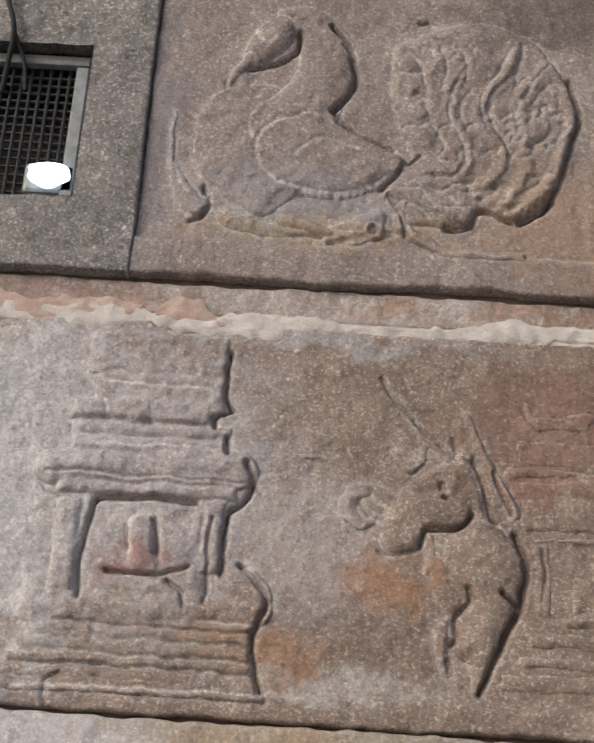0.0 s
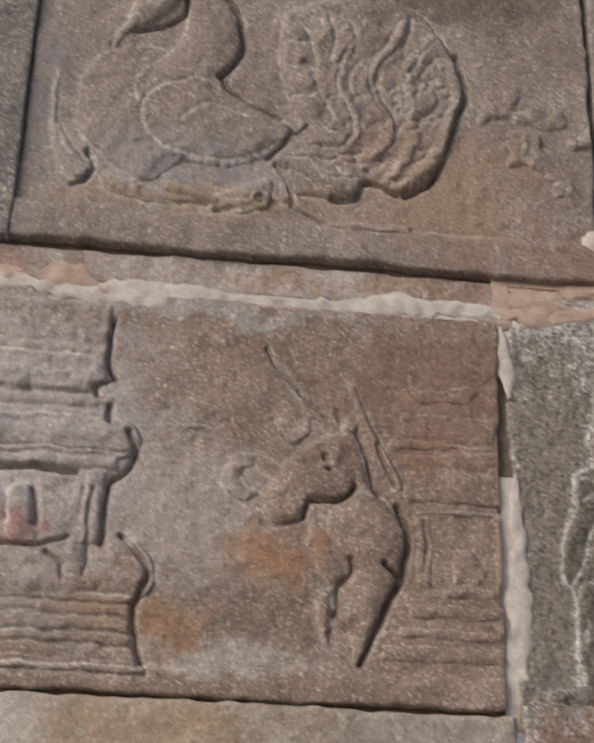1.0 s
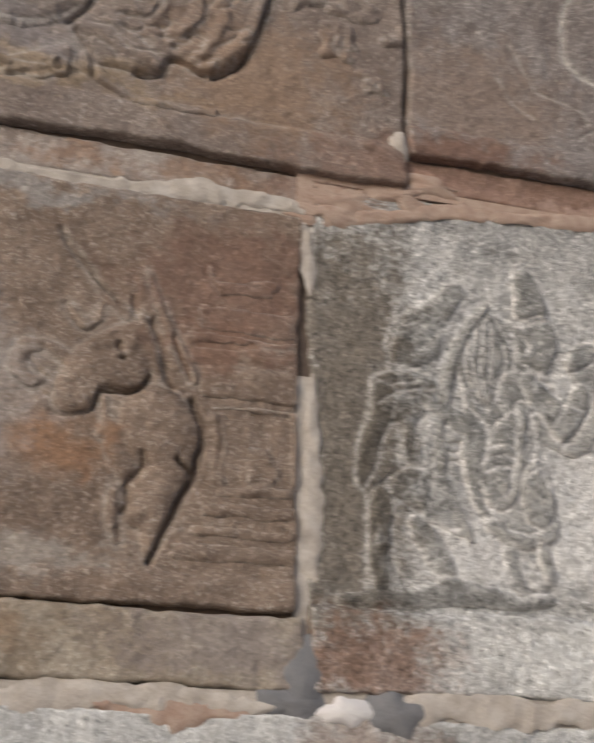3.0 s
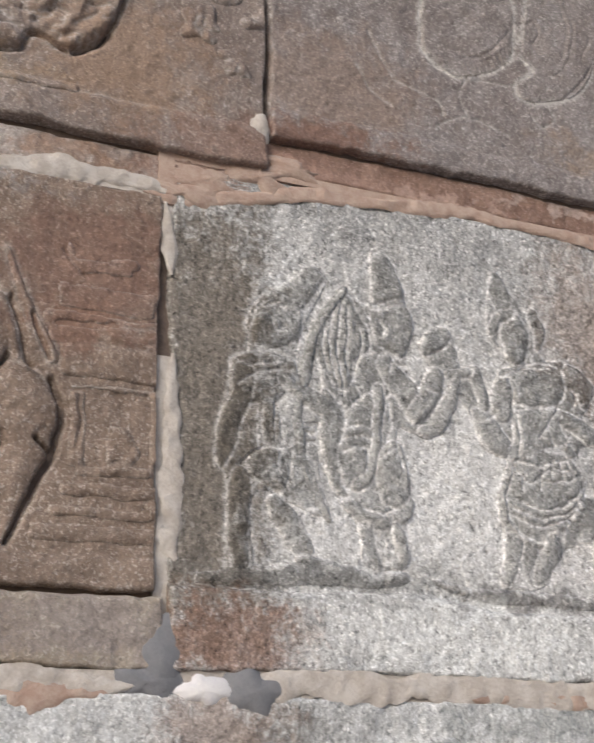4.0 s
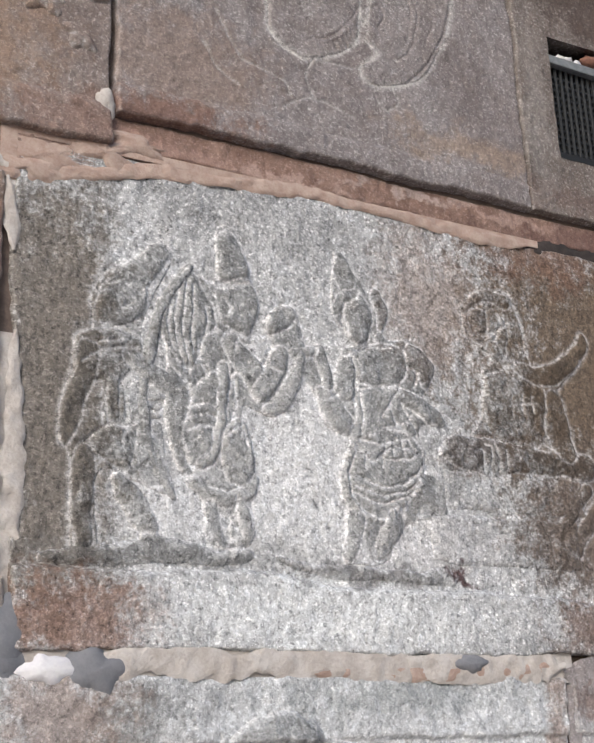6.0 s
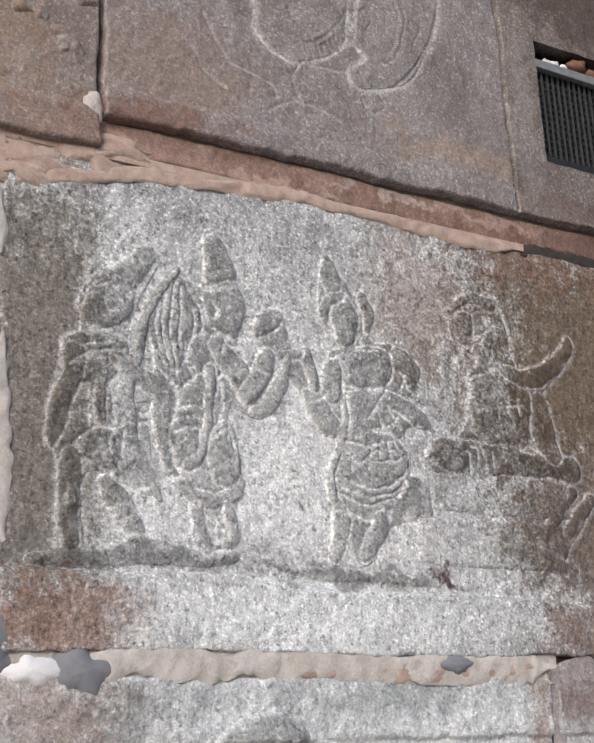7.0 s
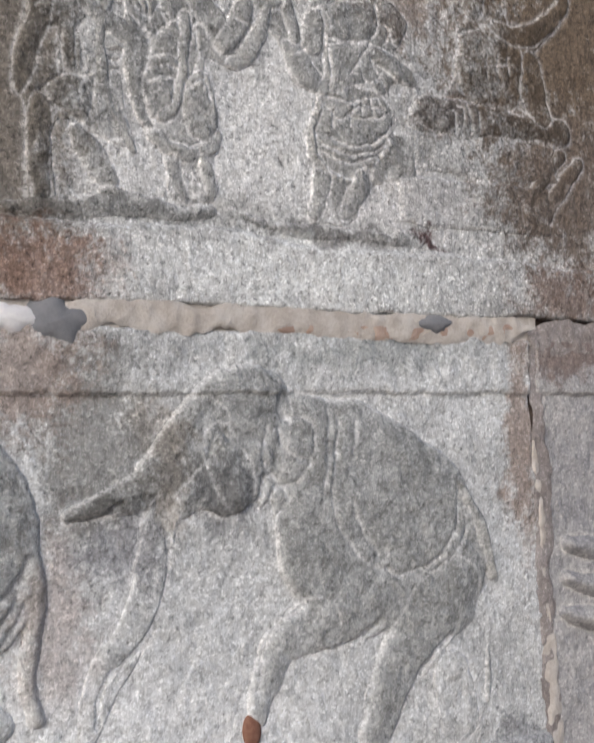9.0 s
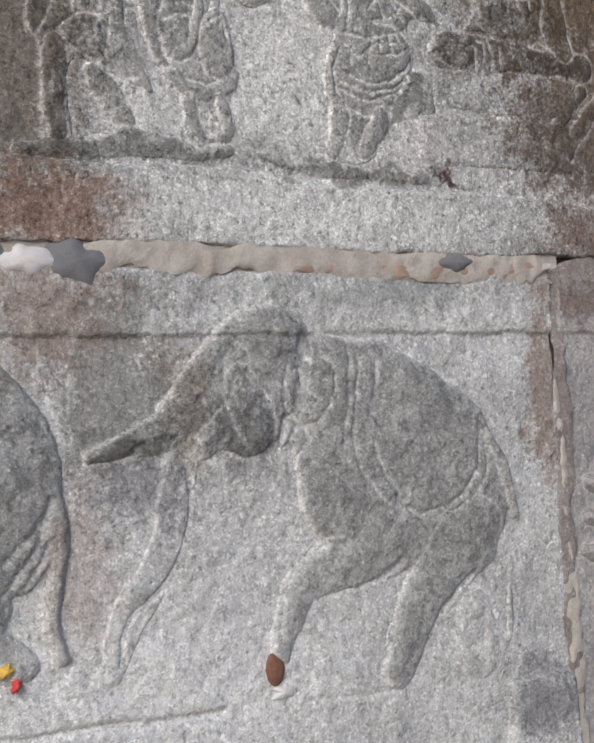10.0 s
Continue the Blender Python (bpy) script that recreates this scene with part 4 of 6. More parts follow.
animal_grooves = [
    ("dent", 0.0162, 0.0036, [(0.874, 1.786), (0.887, 1.757), (0.886, 1.728), (0.875, 1.693), (0.858, 1.659), (0.844, 1.625), (0.831, 1.594)]),
    ("dent", 0.0162, 0.0032, [(0.859, 1.715), (0.875, 1.693), (0.858, 1.659)]),
    ("dent", 0.0144, 0.0030, [(0.763, 1.766), (0.764, 1.786), (0.785, 1.790), (0.812, 1.794), (0.823, 1.809)]),
    ("dent", 0.0108, 0.0026, [(0.824, 1.879), (0.837, 1.848), (0.845, 1.813), (0.854, 1.801)]),
    ("dent", 0.0090, 0.0024, [(0.852, 1.862), (0.858, 1.838), (0.873, 1.812)]),
    ("dent", 0.0090, 0.0022, [(0.708, 1.982), (0.727, 1.954), (0.747, 1.930), (0.786, 1.894)]),
    ("dent", 0.0108, 0.0030, [(0.816, 1.718), (0.818, 1.701), (0.804, 1.683), (0.806, 1.662), (0.800, 1.649)]),
    ("dent", 0.0052, 0.0030, [(0.795, 1.630), (0.797, 1.617)]),
    ("dent", 0.0052, 0.0024, [(0.714, 1.758), (0.729, 1.753), (0.758, 1.761)]),
]
animal_grooves += [
    ("dent", 0.0052, 0.0024, [(0.719, 1.888), (0.731, 1.867), (0.746, 1.856), (0.762, 1.868)]),
    ("dent", 0.0090, 0.0032, [(0.785, 1.843), (0.787, 1.836)]),
    ("dent", 0.0090, 0.0020, [(0.788, 1.825), (0.793, 1.824)]),
    ("dent", 0.0052, 0.0020, [(0.687, 1.814), (0.699, 1.801), (0.707, 1.794)]),
    ("dent", 0.0039, 0.0024, [(0.909, 1.770), (0.910, 1.735), (0.907, 1.712)]),
    ("dent", 0.0039, 0.0024, [(0.883, 1.952), (0.900, 1.932), (0.912, 1.922)]),
    ("dent", 0.0052, 0.0030, [(0.801, 1.905), (0.804, 1.887)]),
]
ornament = [("bead", 0.003, 0.003, line) for line in ([(0.614, 1.894), (0.618, 1.866)], [(0.622, 1.898), (0.628, 1.867)], [(0.637, 1.895), (0.640, 1.867)], [(0.610, 1.856), (0.656, 1.858)], [(0.606, 1.871), (0.650, 1.872)])]
small_shrine = [
    ("box", 0.005, 0.006, (0.900, 1.925, 0.971, 1.944)), ("box", 0.005, 0.006, (0.880, 1.875, 0.998, 1.909)), ("box", 0.009, 0.006, (0.865, 1.855, 1.011, 1.871)), ("box", 0.006, 0.006, (0.870, 1.833, 1.004, 1.855)),
    ("box", 0.009, 0.008, (0.883, 1.792, 1.007, 1.833)), ("box", 0.007, 0.006, (0.892, 1.779, 1.009, 1.789)), ("box", 0.007, 0.006, (0.897, 1.688, 0.916, 1.776)), ("box", 0.008, 0.006, (0.995, 1.695, 1.013, 1.786)),
    ("box", 0.005, 0.006, (0.941, 1.692, 0.970, 1.738)), ("limb", 0.008, 0.010, [(0.958, 1.727, 0.0119), (0.970, 1.705, 0.0119)]),
    ("box", 0.007, 0.006, (0.903, 1.678, 0.998, 1.691)), ("box", 0.008, 0.006, (0.887, 1.653, 1.007, 1.669)), ("limb", 0.012, 0.012, [(1.001, 1.643, 0.0119), (1.013, 1.642, 0.0132)]), ("box", 0.006, 0.006, (0.877, 1.627, 0.999, 1.641)),
    ("box", 0.009, 0.008, (0.856, 1.600, 1.015, 1.619)), ("limb", 0.007, 0.008, [(0.890, 1.959, 0.0040), (0.903, 1.935, 0.0053), (0.968, 1.943, 0.0066), (0.968, 1.934, 0.0040)]),
    ("top", 0.004, 0.004, [(0.907, 1.844, 0.0073), (0.913, 1.845, 0.0073)]), ("top", 0.004, 0.004, [(0.945, 1.847, 0.0079), (0.951, 1.848, 0.0079)]), ("top", 0.004, 0.004, [(0.986, 1.848, 0.0079), (0.992, 1.849, 0.0079)]),
    ("cut", 0.004, 0.0025, [(0.881, 1.856), (1.010, 1.864)]), ("cut", 0.004, 0.0025, [(0.895, 1.785), (1.007, 1.789)]),
]
panel_left = Block("carved_panel_block", -0.24, 1.004, 1.5495, 2.044, 0.004, panel_stone, "brown granite panel carved with a shrine and rearing animal",
                   steps=[("box", 0.006, 0.012, (-0.3, 1.50, 1.1, 1.585))] + shrine_grooves + animal_grooves, figures=[shrine, animal], pale_gain=0.3, wobble=0.004, seed=125)
panel_left.relief("shrine", shrine, label="tiered shrine with a niche and moulded base", pale=0.7, blur=1, gain=0.36, cell=0.0018)
panel_left.relief("rearing_animal", animal, label="horned animal rearing up, worn smooth", pale=0.3)
panel_left.relief("ornament", ornament, pale=0.6, blur=1)
panel_left.relief("small_shrine", small_shrine, label="faint weathered small shrine", pale=0.3, gain=0.4)
Block("ledge_block", -0.24, 1.014, 1.461, 1.545, 0.010, ledge_stone, "plain weathered granite ledge block", seed=145, edge=0.007, wobble=0.004)

# ---------------------------------------------------------------- panel with four standing figures
attendant = [
    ("area", 0.0025, 0.0080, [(1.124, 1.857), (1.121, 1.905), (1.160, 1.944), (1.221, 1.986), (1.228, 1.956), (1.198, 1.896), (1.187, 1.866), (1.192, 1.823), (1.243, 1.804), (1.244, 1.778), (1.213, 1.770), (1.222, 1.692), (1.228, 1.656), (1.201, 1.660), (1.157, 1.678), (1.124, 1.672), (1.125, 1.575), (1.095, 1.574), (1.093, 1.691), (1.080, 1.713), (1.096, 1.769), (1.099, 1.835)]),
    ("area", 0.0050, 0.0140, [(1.099, 1.844), (1.128, 1.854), (1.159, 1.857), (1.184, 1.847), (1.181, 1.818), (1.162, 1.794), (1.163, 1.764), (1.165, 1.739), (1.139, 1.732), (1.134, 1.761), (1.135, 1.788), (1.118, 1.792), (1.099, 1.808)]),
]
attendant += [
    ("area", 0.0065, 0.0140, [(1.123, 1.881), (1.131, 1.905), (1.144, 1.919), (1.173, 1.929), (1.194, 1.924), (1.196, 1.899), (1.186, 1.880), (1.166, 1.868), (1.140, 1.864), (1.126, 1.869)]),
    ("area", 0.0060, 0.0120, [(1.142, 1.918), (1.160, 1.944), (1.190, 1.969), (1.206, 1.983), (1.222, 1.982), (1.226, 1.966), (1.217, 1.946), (1.200, 1.924), (1.180, 1.917), (1.160, 1.924)]),
    ("limb", 0.0050, 0.0140, [(1.114, 1.828, 0.0121), (1.110, 1.797, 0.0132), (1.099, 1.763, 0.0120), (1.090, 1.733, 0.0115), (1.083, 1.713, 0.0055)]),
    ("limb", 0.0060, 0.0120, [(1.170, 1.825, 0.0091), (1.191, 1.813, 0.0097), (1.217, 1.798, 0.0123), (1.240, 1.788, 0.0085)]),
]
attendant += [
    ("area", 0.0060, 0.0140, [(1.111, 1.710), (1.133, 1.728), (1.161, 1.734), (1.171, 1.713), (1.162, 1.684), (1.134, 1.695), (1.118, 1.702)]),
    ("area", 0.0045, 0.0120, [(1.165, 1.732), (1.193, 1.742), (1.211, 1.709), (1.222, 1.677), (1.196, 1.665), (1.176, 1.677), (1.160, 1.684)]),
    ("limb", 0.0050, 0.0160, [(1.110, 1.697, 0.0120), (1.107, 1.665, 0.0144), (1.106, 1.625, 0.0127), (1.109, 1.587, 0.0104)]),
    ("limb", 0.0060, 0.0120, [(1.156, 1.670, 0.0078), (1.172, 1.647, 0.0150), (1.186, 1.625, 0.0132), (1.197, 1.611, 0.0060)]),
    ("limb", 0.0050, 0.0090, [(1.188, 1.601, 0.0048), (1.206, 1.593, 0.0090)]),
    ("cut", 0.0020, 0.0020, [(1.140, 1.792), (1.138, 1.756), (1.142, 1.738)]),
    ("cut", 0.0020, 0.0020, [(1.159, 1.794), (1.155, 1.763), (1.158, 1.743)]),
]
attendant += [
    ("cut", 0.0020, 0.0020, [(1.111, 1.712), (1.134, 1.693), (1.163, 1.681)]),
    ("cut", 0.0020, 0.0020, [(1.183, 1.733), (1.176, 1.709), (1.168, 1.685)]),
    ("cut", 0.0020, 0.0020, [(1.161, 1.734), (1.136, 1.730), (1.115, 1.715)]),
    ("cut", 0.0020, 0.0020, [(1.099, 1.844), (1.127, 1.839), (1.159, 1.846)]),
    ("cut", 0.0020, 0.0020, [(1.106, 1.812), (1.134, 1.830), (1.178, 1.837)]),
    ("cut", 0.0020, 0.0020, [(1.190, 1.767), (1.213, 1.773)]),
    ("cut", 0.0020, 0.0020, [(1.191, 1.757), (1.215, 1.760)]),
    ("cut", 0.0020, 0.0020, [(1.193, 1.746), (1.217, 1.749)]),
    ("cut", 0.0015, 0.0020, [(1.150, 1.904), (1.160, 1.887), (1.173, 1.895)]),
]
staff = [
    ("limb", 0.0060, 0.0080, [(1.259, 1.960, 0.0039), (1.237, 1.931, 0.0056), (1.216, 1.896, 0.0063), (1.202, 1.849, 0.0066), (1.192, 1.804, 0.0066), (1.190, 1.767, 0.0060), (1.194, 1.726, 0.0065), (1.205, 1.691, 0.0054), (1.220, 1.662, 0.0054), (1.227, 1.650, 0.0033)]),
]
courtier = [
    ("area", 0.0025, 0.0080, [(1.218, 1.896), (1.255, 1.955), (1.296, 1.941), (1.301, 2.018), (1.328, 2.023), (1.352, 1.950), (1.364, 1.912), (1.344, 1.874), (1.363, 1.837), (1.382, 1.861), (1.377, 1.900), (1.413, 1.926), (1.432, 1.868), (1.406, 1.803), (1.370, 1.773), (1.333, 1.782), (1.332, 1.757), (1.350, 1.690), (1.336, 1.658), (1.335, 1.604), (1.275, 1.600), (1.272, 1.647), (1.249, 1.669), (1.233, 1.716), (1.218, 1.769), (1.224, 1.819)]),
    ("area", 0.0035, 0.0140, [(1.222, 1.903), (1.240, 1.937), (1.259, 1.953), (1.275, 1.938), (1.289, 1.914), (1.294, 1.881), (1.279, 1.859), (1.257, 1.824), (1.241, 1.826), (1.223, 1.849), (1.215, 1.876)]),
]
courtier += [
    ("area", 0.0060, 0.0140, [(1.302, 2.006), (1.313, 2.021), (1.328, 2.014), (1.338, 1.989), (1.348, 1.955), (1.343, 1.947), (1.305, 1.945), (1.299, 1.975)]),
    ("area", 0.0065, 0.0140, [(1.299, 1.934), (1.325, 1.944), (1.354, 1.946), (1.361, 1.918), (1.356, 1.896), (1.340, 1.877), (1.322, 1.884), (1.303, 1.894)]),
    ("area", 0.0045, 0.0140, [(1.272, 1.858), (1.300, 1.875), (1.336, 1.873), (1.343, 1.841), (1.320, 1.825), (1.305, 1.811), (1.284, 1.815), (1.272, 1.838)]),
    ("area", 0.0050, 0.0140, [(1.250, 1.785), (1.284, 1.815), (1.312, 1.818), (1.305, 1.779), (1.293, 1.746), (1.281, 1.708), (1.263, 1.690), (1.247, 1.705), (1.238, 1.741)]),
]
courtier += [
    ("area", 0.0045, 0.0120, [(1.224, 1.821), (1.243, 1.804), (1.253, 1.781), (1.242, 1.742), (1.247, 1.706), (1.256, 1.680), (1.237, 1.691), (1.227, 1.723), (1.219, 1.764)]),
    ("limb", 0.0070, 0.0140, [(1.318, 1.862, 0.0132), (1.341, 1.836, 0.0163), (1.358, 1.808, 0.0163)]),
    ("limb", 0.0075, 0.0130, [(1.361, 1.802, 0.0147), (1.381, 1.833, 0.0150), (1.390, 1.854, 0.0133)]),
    ("limb", 0.0070, 0.0100, [(1.380, 1.893, 0.0084), (1.396, 1.908, 0.0151), (1.408, 1.917, 0.0114)]),
    ("limb", 0.0060, 0.0090, [(1.368, 1.777, 0.0065), (1.389, 1.790, 0.0106), (1.410, 1.825, 0.0092), (1.423, 1.860, 0.0068)]),
    ("limb", 0.0070, 0.0080, [(1.306, 1.830, 0.0065), (1.301, 1.786, 0.0065), (1.295, 1.748, 0.0060), (1.283, 1.710, 0.0059), (1.267, 1.695, 0.0046)]),
]
courtier += [
    ("area", 0.0065, 0.0120, [(1.302, 1.747), (1.331, 1.757), (1.343, 1.721), (1.346, 1.691), (1.334, 1.671), (1.317, 1.675), (1.300, 1.687), (1.296, 1.717)]),
    ("limb", 0.0060, 0.0090, [(1.256, 1.671, 0.0066), (1.279, 1.658, 0.0085), (1.305, 1.653, 0.0092), (1.333, 1.665, 0.0084), (1.349, 1.682, 0.0046)]),
    ("limb", 0.0050, 0.0120, [(1.280, 1.640, 0.0102), (1.287, 1.614, 0.0084), (1.294, 1.601, 0.0054)]),
    ("limb", 0.0050, 0.0120, [(1.320, 1.640, 0.0117), (1.326, 1.616, 0.0092), (1.328, 1.603, 0.0065)]),
    ("cut", 0.0025, 0.0020, [(1.246, 1.936), (1.235, 1.892), (1.241, 1.842), (1.247, 1.821)]),
    ("cut", 0.0025, 0.0020, [(1.256, 1.944), (1.247, 1.894), (1.250, 1.849), (1.252, 1.815)]),
    ("cut", 0.0025, 0.0020, [(1.266, 1.936), (1.261, 1.890), (1.261, 1.845)]),
]
courtier += [
    ("cut", 0.0025, 0.0020, [(1.229, 1.904), (1.226, 1.872), (1.234, 1.844)]),
    ("cut", 0.0020, 0.0020, [(1.281, 1.906), (1.283, 1.873), (1.272, 1.846)]),
    ("cut", 0.0015, 0.0018, [(1.249, 1.768), (1.269, 1.776), (1.290, 1.771)]),
    ("cut", 0.0015, 0.0018, [(1.249, 1.755), (1.268, 1.762), (1.289, 1.760)]),
    ("cut", 0.0015, 0.0018, [(1.250, 1.740), (1.268, 1.747), (1.287, 1.747)]),
    ("cut", 0.0020, 0.0020, [(1.308, 1.740), (1.327, 1.748), (1.336, 1.721)]),
    ("cut", 0.0020, 0.0020, [(1.302, 1.943), (1.325, 1.953), (1.348, 1.958)]),
    ("cut", 0.0020, 0.0020, [(1.321, 1.853), (1.328, 1.867), (1.346, 1.866)]),
    ("cut", 0.0020, 0.0020, [(1.374, 1.837), (1.399, 1.830)]),
    ("cut", 0.0020, 0.0020, [(1.316, 1.658), (1.315, 1.634), (1.324, 1.607)]),
    ("cut", 0.0015, 0.0020, [(1.309, 1.923), (1.316, 1.908), (1.308, 1.897)]),
]
courtier += [
    ("cut", 0.0015, 0.0018, [(1.331, 1.764), (1.323, 1.738)]),
    ("cut", 0.0015, 0.0018, [(1.319, 1.814), (1.321, 1.776), (1.313, 1.756)]),
]
skirt_beads = [(1.504, 1.753), (1.490, 1.725), (1.484, 1.696), (1.490, 1.670), (1.508, 1.649), (1.536, 1.643), (1.569, 1.659), (1.595, 1.683), (1.613, 1.713)]
dancer = [
    ("area", 0.0025, 0.0080, [(1.489, 2.016), (1.518, 1.978), (1.574, 1.958), (1.561, 1.906), (1.626, 1.897), (1.648, 1.861), (1.627, 1.823), (1.662, 1.791), (1.615, 1.779), (1.623, 1.727), (1.596, 1.677), (1.562, 1.629), (1.543, 1.590), (1.477, 1.584), (1.489, 1.637), (1.478, 1.694), (1.498, 1.754), (1.462, 1.764), (1.441, 1.814), (1.406, 1.856), (1.454, 1.877), (1.472, 1.839), (1.493, 1.876), (1.518, 1.893), (1.480, 1.929)]),
    ("limb", 0.0050, 0.0120, [(1.499, 2.017, 0.0068), (1.503, 1.993, 0.0155), (1.516, 1.966, 0.0189)]),
    ("limb", 0.0065, 0.0180, [(1.521, 1.936, 0.0235), (1.521, 1.908, 0.0169)]),
    ("limb", 0.0050, 0.0080, [(1.484, 1.933, 0.0053), (1.495, 1.951, 0.0069), (1.515, 1.961, 0.0061)]),
]
dancer += [
    ("limb", 0.0050, 0.0090, [(1.555, 1.968, 0.0091), (1.563, 1.945, 0.0098), (1.559, 1.920, 0.0053)]),
    ("area", 0.0060, 0.0180, [(1.490, 1.860), (1.517, 1.879), (1.558, 1.894), (1.594, 1.886), (1.597, 1.855), (1.578, 1.837), (1.545, 1.833), (1.515, 1.836), (1.506, 1.815), (1.488, 1.813), (1.483, 1.840)]),
    ("limb", 0.0060, 0.0140, [(1.499, 1.849, 0.0181), (1.492, 1.820, 0.0155)]),
    ("area", 0.0065, 0.0160, [(1.446, 1.819), (1.467, 1.817), (1.494, 1.788), (1.505, 1.766), (1.486, 1.757), (1.466, 1.768), (1.452, 1.789)]),
    ("limb", 0.0055, 0.0090, [(1.467, 1.824, 0.0083), (1.459, 1.850, 0.0085), (1.452, 1.869, 0.0092)]),
    ("limb", 0.0045, 0.0070, [(1.408, 1.862, 0.0053), (1.439, 1.869, 0.0071)]),
    ("limb", 0.0060, 0.0130, [(1.616, 1.882, 0.0177), (1.634, 1.868, 0.0145), (1.632, 1.851, 0.0098)]),
]
dancer += [
    ("limb", 0.0070, 0.0110, [(1.578, 1.825, 0.0075), (1.608, 1.814, 0.0129), (1.636, 1.800, 0.0151), (1.653, 1.791, 0.0065)]),
    ("limb", 0.0065, 0.0090, [(1.546, 1.804, 0.0077), (1.576, 1.823, 0.0098)]),
    ("area", 0.0045, 0.0140, [(1.512, 1.822), (1.569, 1.829), (1.591, 1.792), (1.604, 1.758), (1.506, 1.748), (1.510, 1.789)]),
    ("area", 0.0070, 0.0260, [(1.506, 1.748), (1.555, 1.766), (1.604, 1.758), (1.617, 1.725), (1.604, 1.691), (1.569, 1.655), (1.537, 1.644), (1.507, 1.658), (1.495, 1.695), (1.501, 1.728)]),
    ("limb", 0.0050, 0.0120, [(1.498, 1.639, 0.0119), (1.492, 1.607, 0.0099), (1.486, 1.590, 0.0059)]),
    ("limb", 0.0050, 0.0120, [(1.563, 1.640, 0.0148), (1.543, 1.610, 0.0112), (1.532, 1.596, 0.0070)]),
]
dancer += [
    ("area", 0.0030, 0.0100, [(1.606, 1.705), (1.631, 1.714), (1.651, 1.702), (1.650, 1.655), (1.608, 1.646), (1.580, 1.644)]),
    ("cut", 0.0025, 0.0018, [(1.509, 1.753), (1.545, 1.747), (1.586, 1.757), (1.608, 1.766)]),
    ("cut", 0.0025, 0.0018, [(1.506, 1.740), (1.528, 1.722), (1.561, 1.742), (1.601, 1.745)]),
    ("cut", 0.0025, 0.0018, [(1.505, 1.701), (1.540, 1.686), (1.581, 1.697), (1.614, 1.723)]),
    ("cut", 0.0025, 0.0018, [(1.500, 1.689), (1.539, 1.674), (1.584, 1.687), (1.615, 1.713)]),
    ("cut", 0.0025, 0.0018, [(1.501, 1.678), (1.538, 1.661), (1.583, 1.677), (1.610, 1.703)]),
    ("cut", 0.0020, 0.0016, [(1.554, 1.754), (1.546, 1.714)]),
    ("cut", 0.0020, 0.0016, [(1.570, 1.756), (1.566, 1.732)]),
    ("cut", 0.0020, 0.0016, [(1.582, 1.757), (1.584, 1.734)]),
    ("cut", 0.0020, 0.0016, [(1.595, 1.758), (1.601, 1.739)]),
]
dancer += [
    ("cut", 0.0020, 0.0016, [(1.540, 1.730), (1.559, 1.725), (1.584, 1.729), (1.609, 1.739)]),
    ("cut", 0.0020, 0.0016, [(1.521, 1.735), (1.515, 1.711)]),
    ("cut", 0.0020, 0.0020, [(1.504, 1.864), (1.514, 1.838), (1.507, 1.803)]),
    ("cut", 0.0020, 0.0020, [(1.567, 1.810), (1.573, 1.783), (1.588, 1.771)]),
    ("cut", 0.0020, 0.0020, [(1.516, 1.817), (1.519, 1.791), (1.514, 1.760)]),
    ("cut", 0.0020, 0.0020, [(1.549, 1.787), (1.567, 1.810), (1.586, 1.836)]),
    ("cut", 0.0015, 0.0018, [(1.547, 1.770), (1.589, 1.781), (1.602, 1.793)]),
    ("cut", 0.0020, 0.0018, [(1.464, 1.801), (1.484, 1.814)]),
    ("cut", 0.0020, 0.0020, [(1.601, 1.869), (1.617, 1.857), (1.611, 1.839)]),
    ("cut", 0.0020, 0.0020, [(1.517, 1.879), (1.542, 1.888), (1.574, 1.890)]),
    ("cut", 0.0020, 0.0020, [(1.496, 1.911), (1.493, 1.931), (1.505, 1.947)]),
]
dancer += [("bead", 0.0045, 0.0032, [p, (p[0] + 0.002, p[1] - 0.003)]) for p in smooth_line(skirt_beads, 3)]
seated = [
    ("area", 0.0025, 0.0080, [(1.713, 1.967), (1.793, 2.011), (1.826, 1.961), (1.838, 1.902), (1.883, 1.895), (1.952, 1.962), (1.955, 1.932), (1.891, 1.870), (1.865, 1.852), (1.850, 1.779), (1.934, 1.758), (1.929, 1.728), (1.741, 1.719), (1.656, 1.723), (1.653, 1.751), (1.713, 1.779), (1.741, 1.831), (1.741, 1.875), (1.763, 1.907), (1.714, 1.930)]),
    ("area", 0.0045, 0.0160, [(1.748, 1.872), (1.806, 1.889), (1.851, 1.872), (1.856, 1.822), (1.841, 1.775), (1.783, 1.770), (1.749, 1.788), (1.740, 1.830)]),
    ("limb", 0.0050, 0.0140, [(1.740, 1.962, 0.0171), (1.768, 1.953, 0.0242), (1.773, 1.916, 0.0163)]),
    ("limb", 0.0040, 0.0100, [(1.716, 1.974, 0.0048), (1.759, 2.000, 0.0081), (1.796, 1.995, 0.0104)]),
]
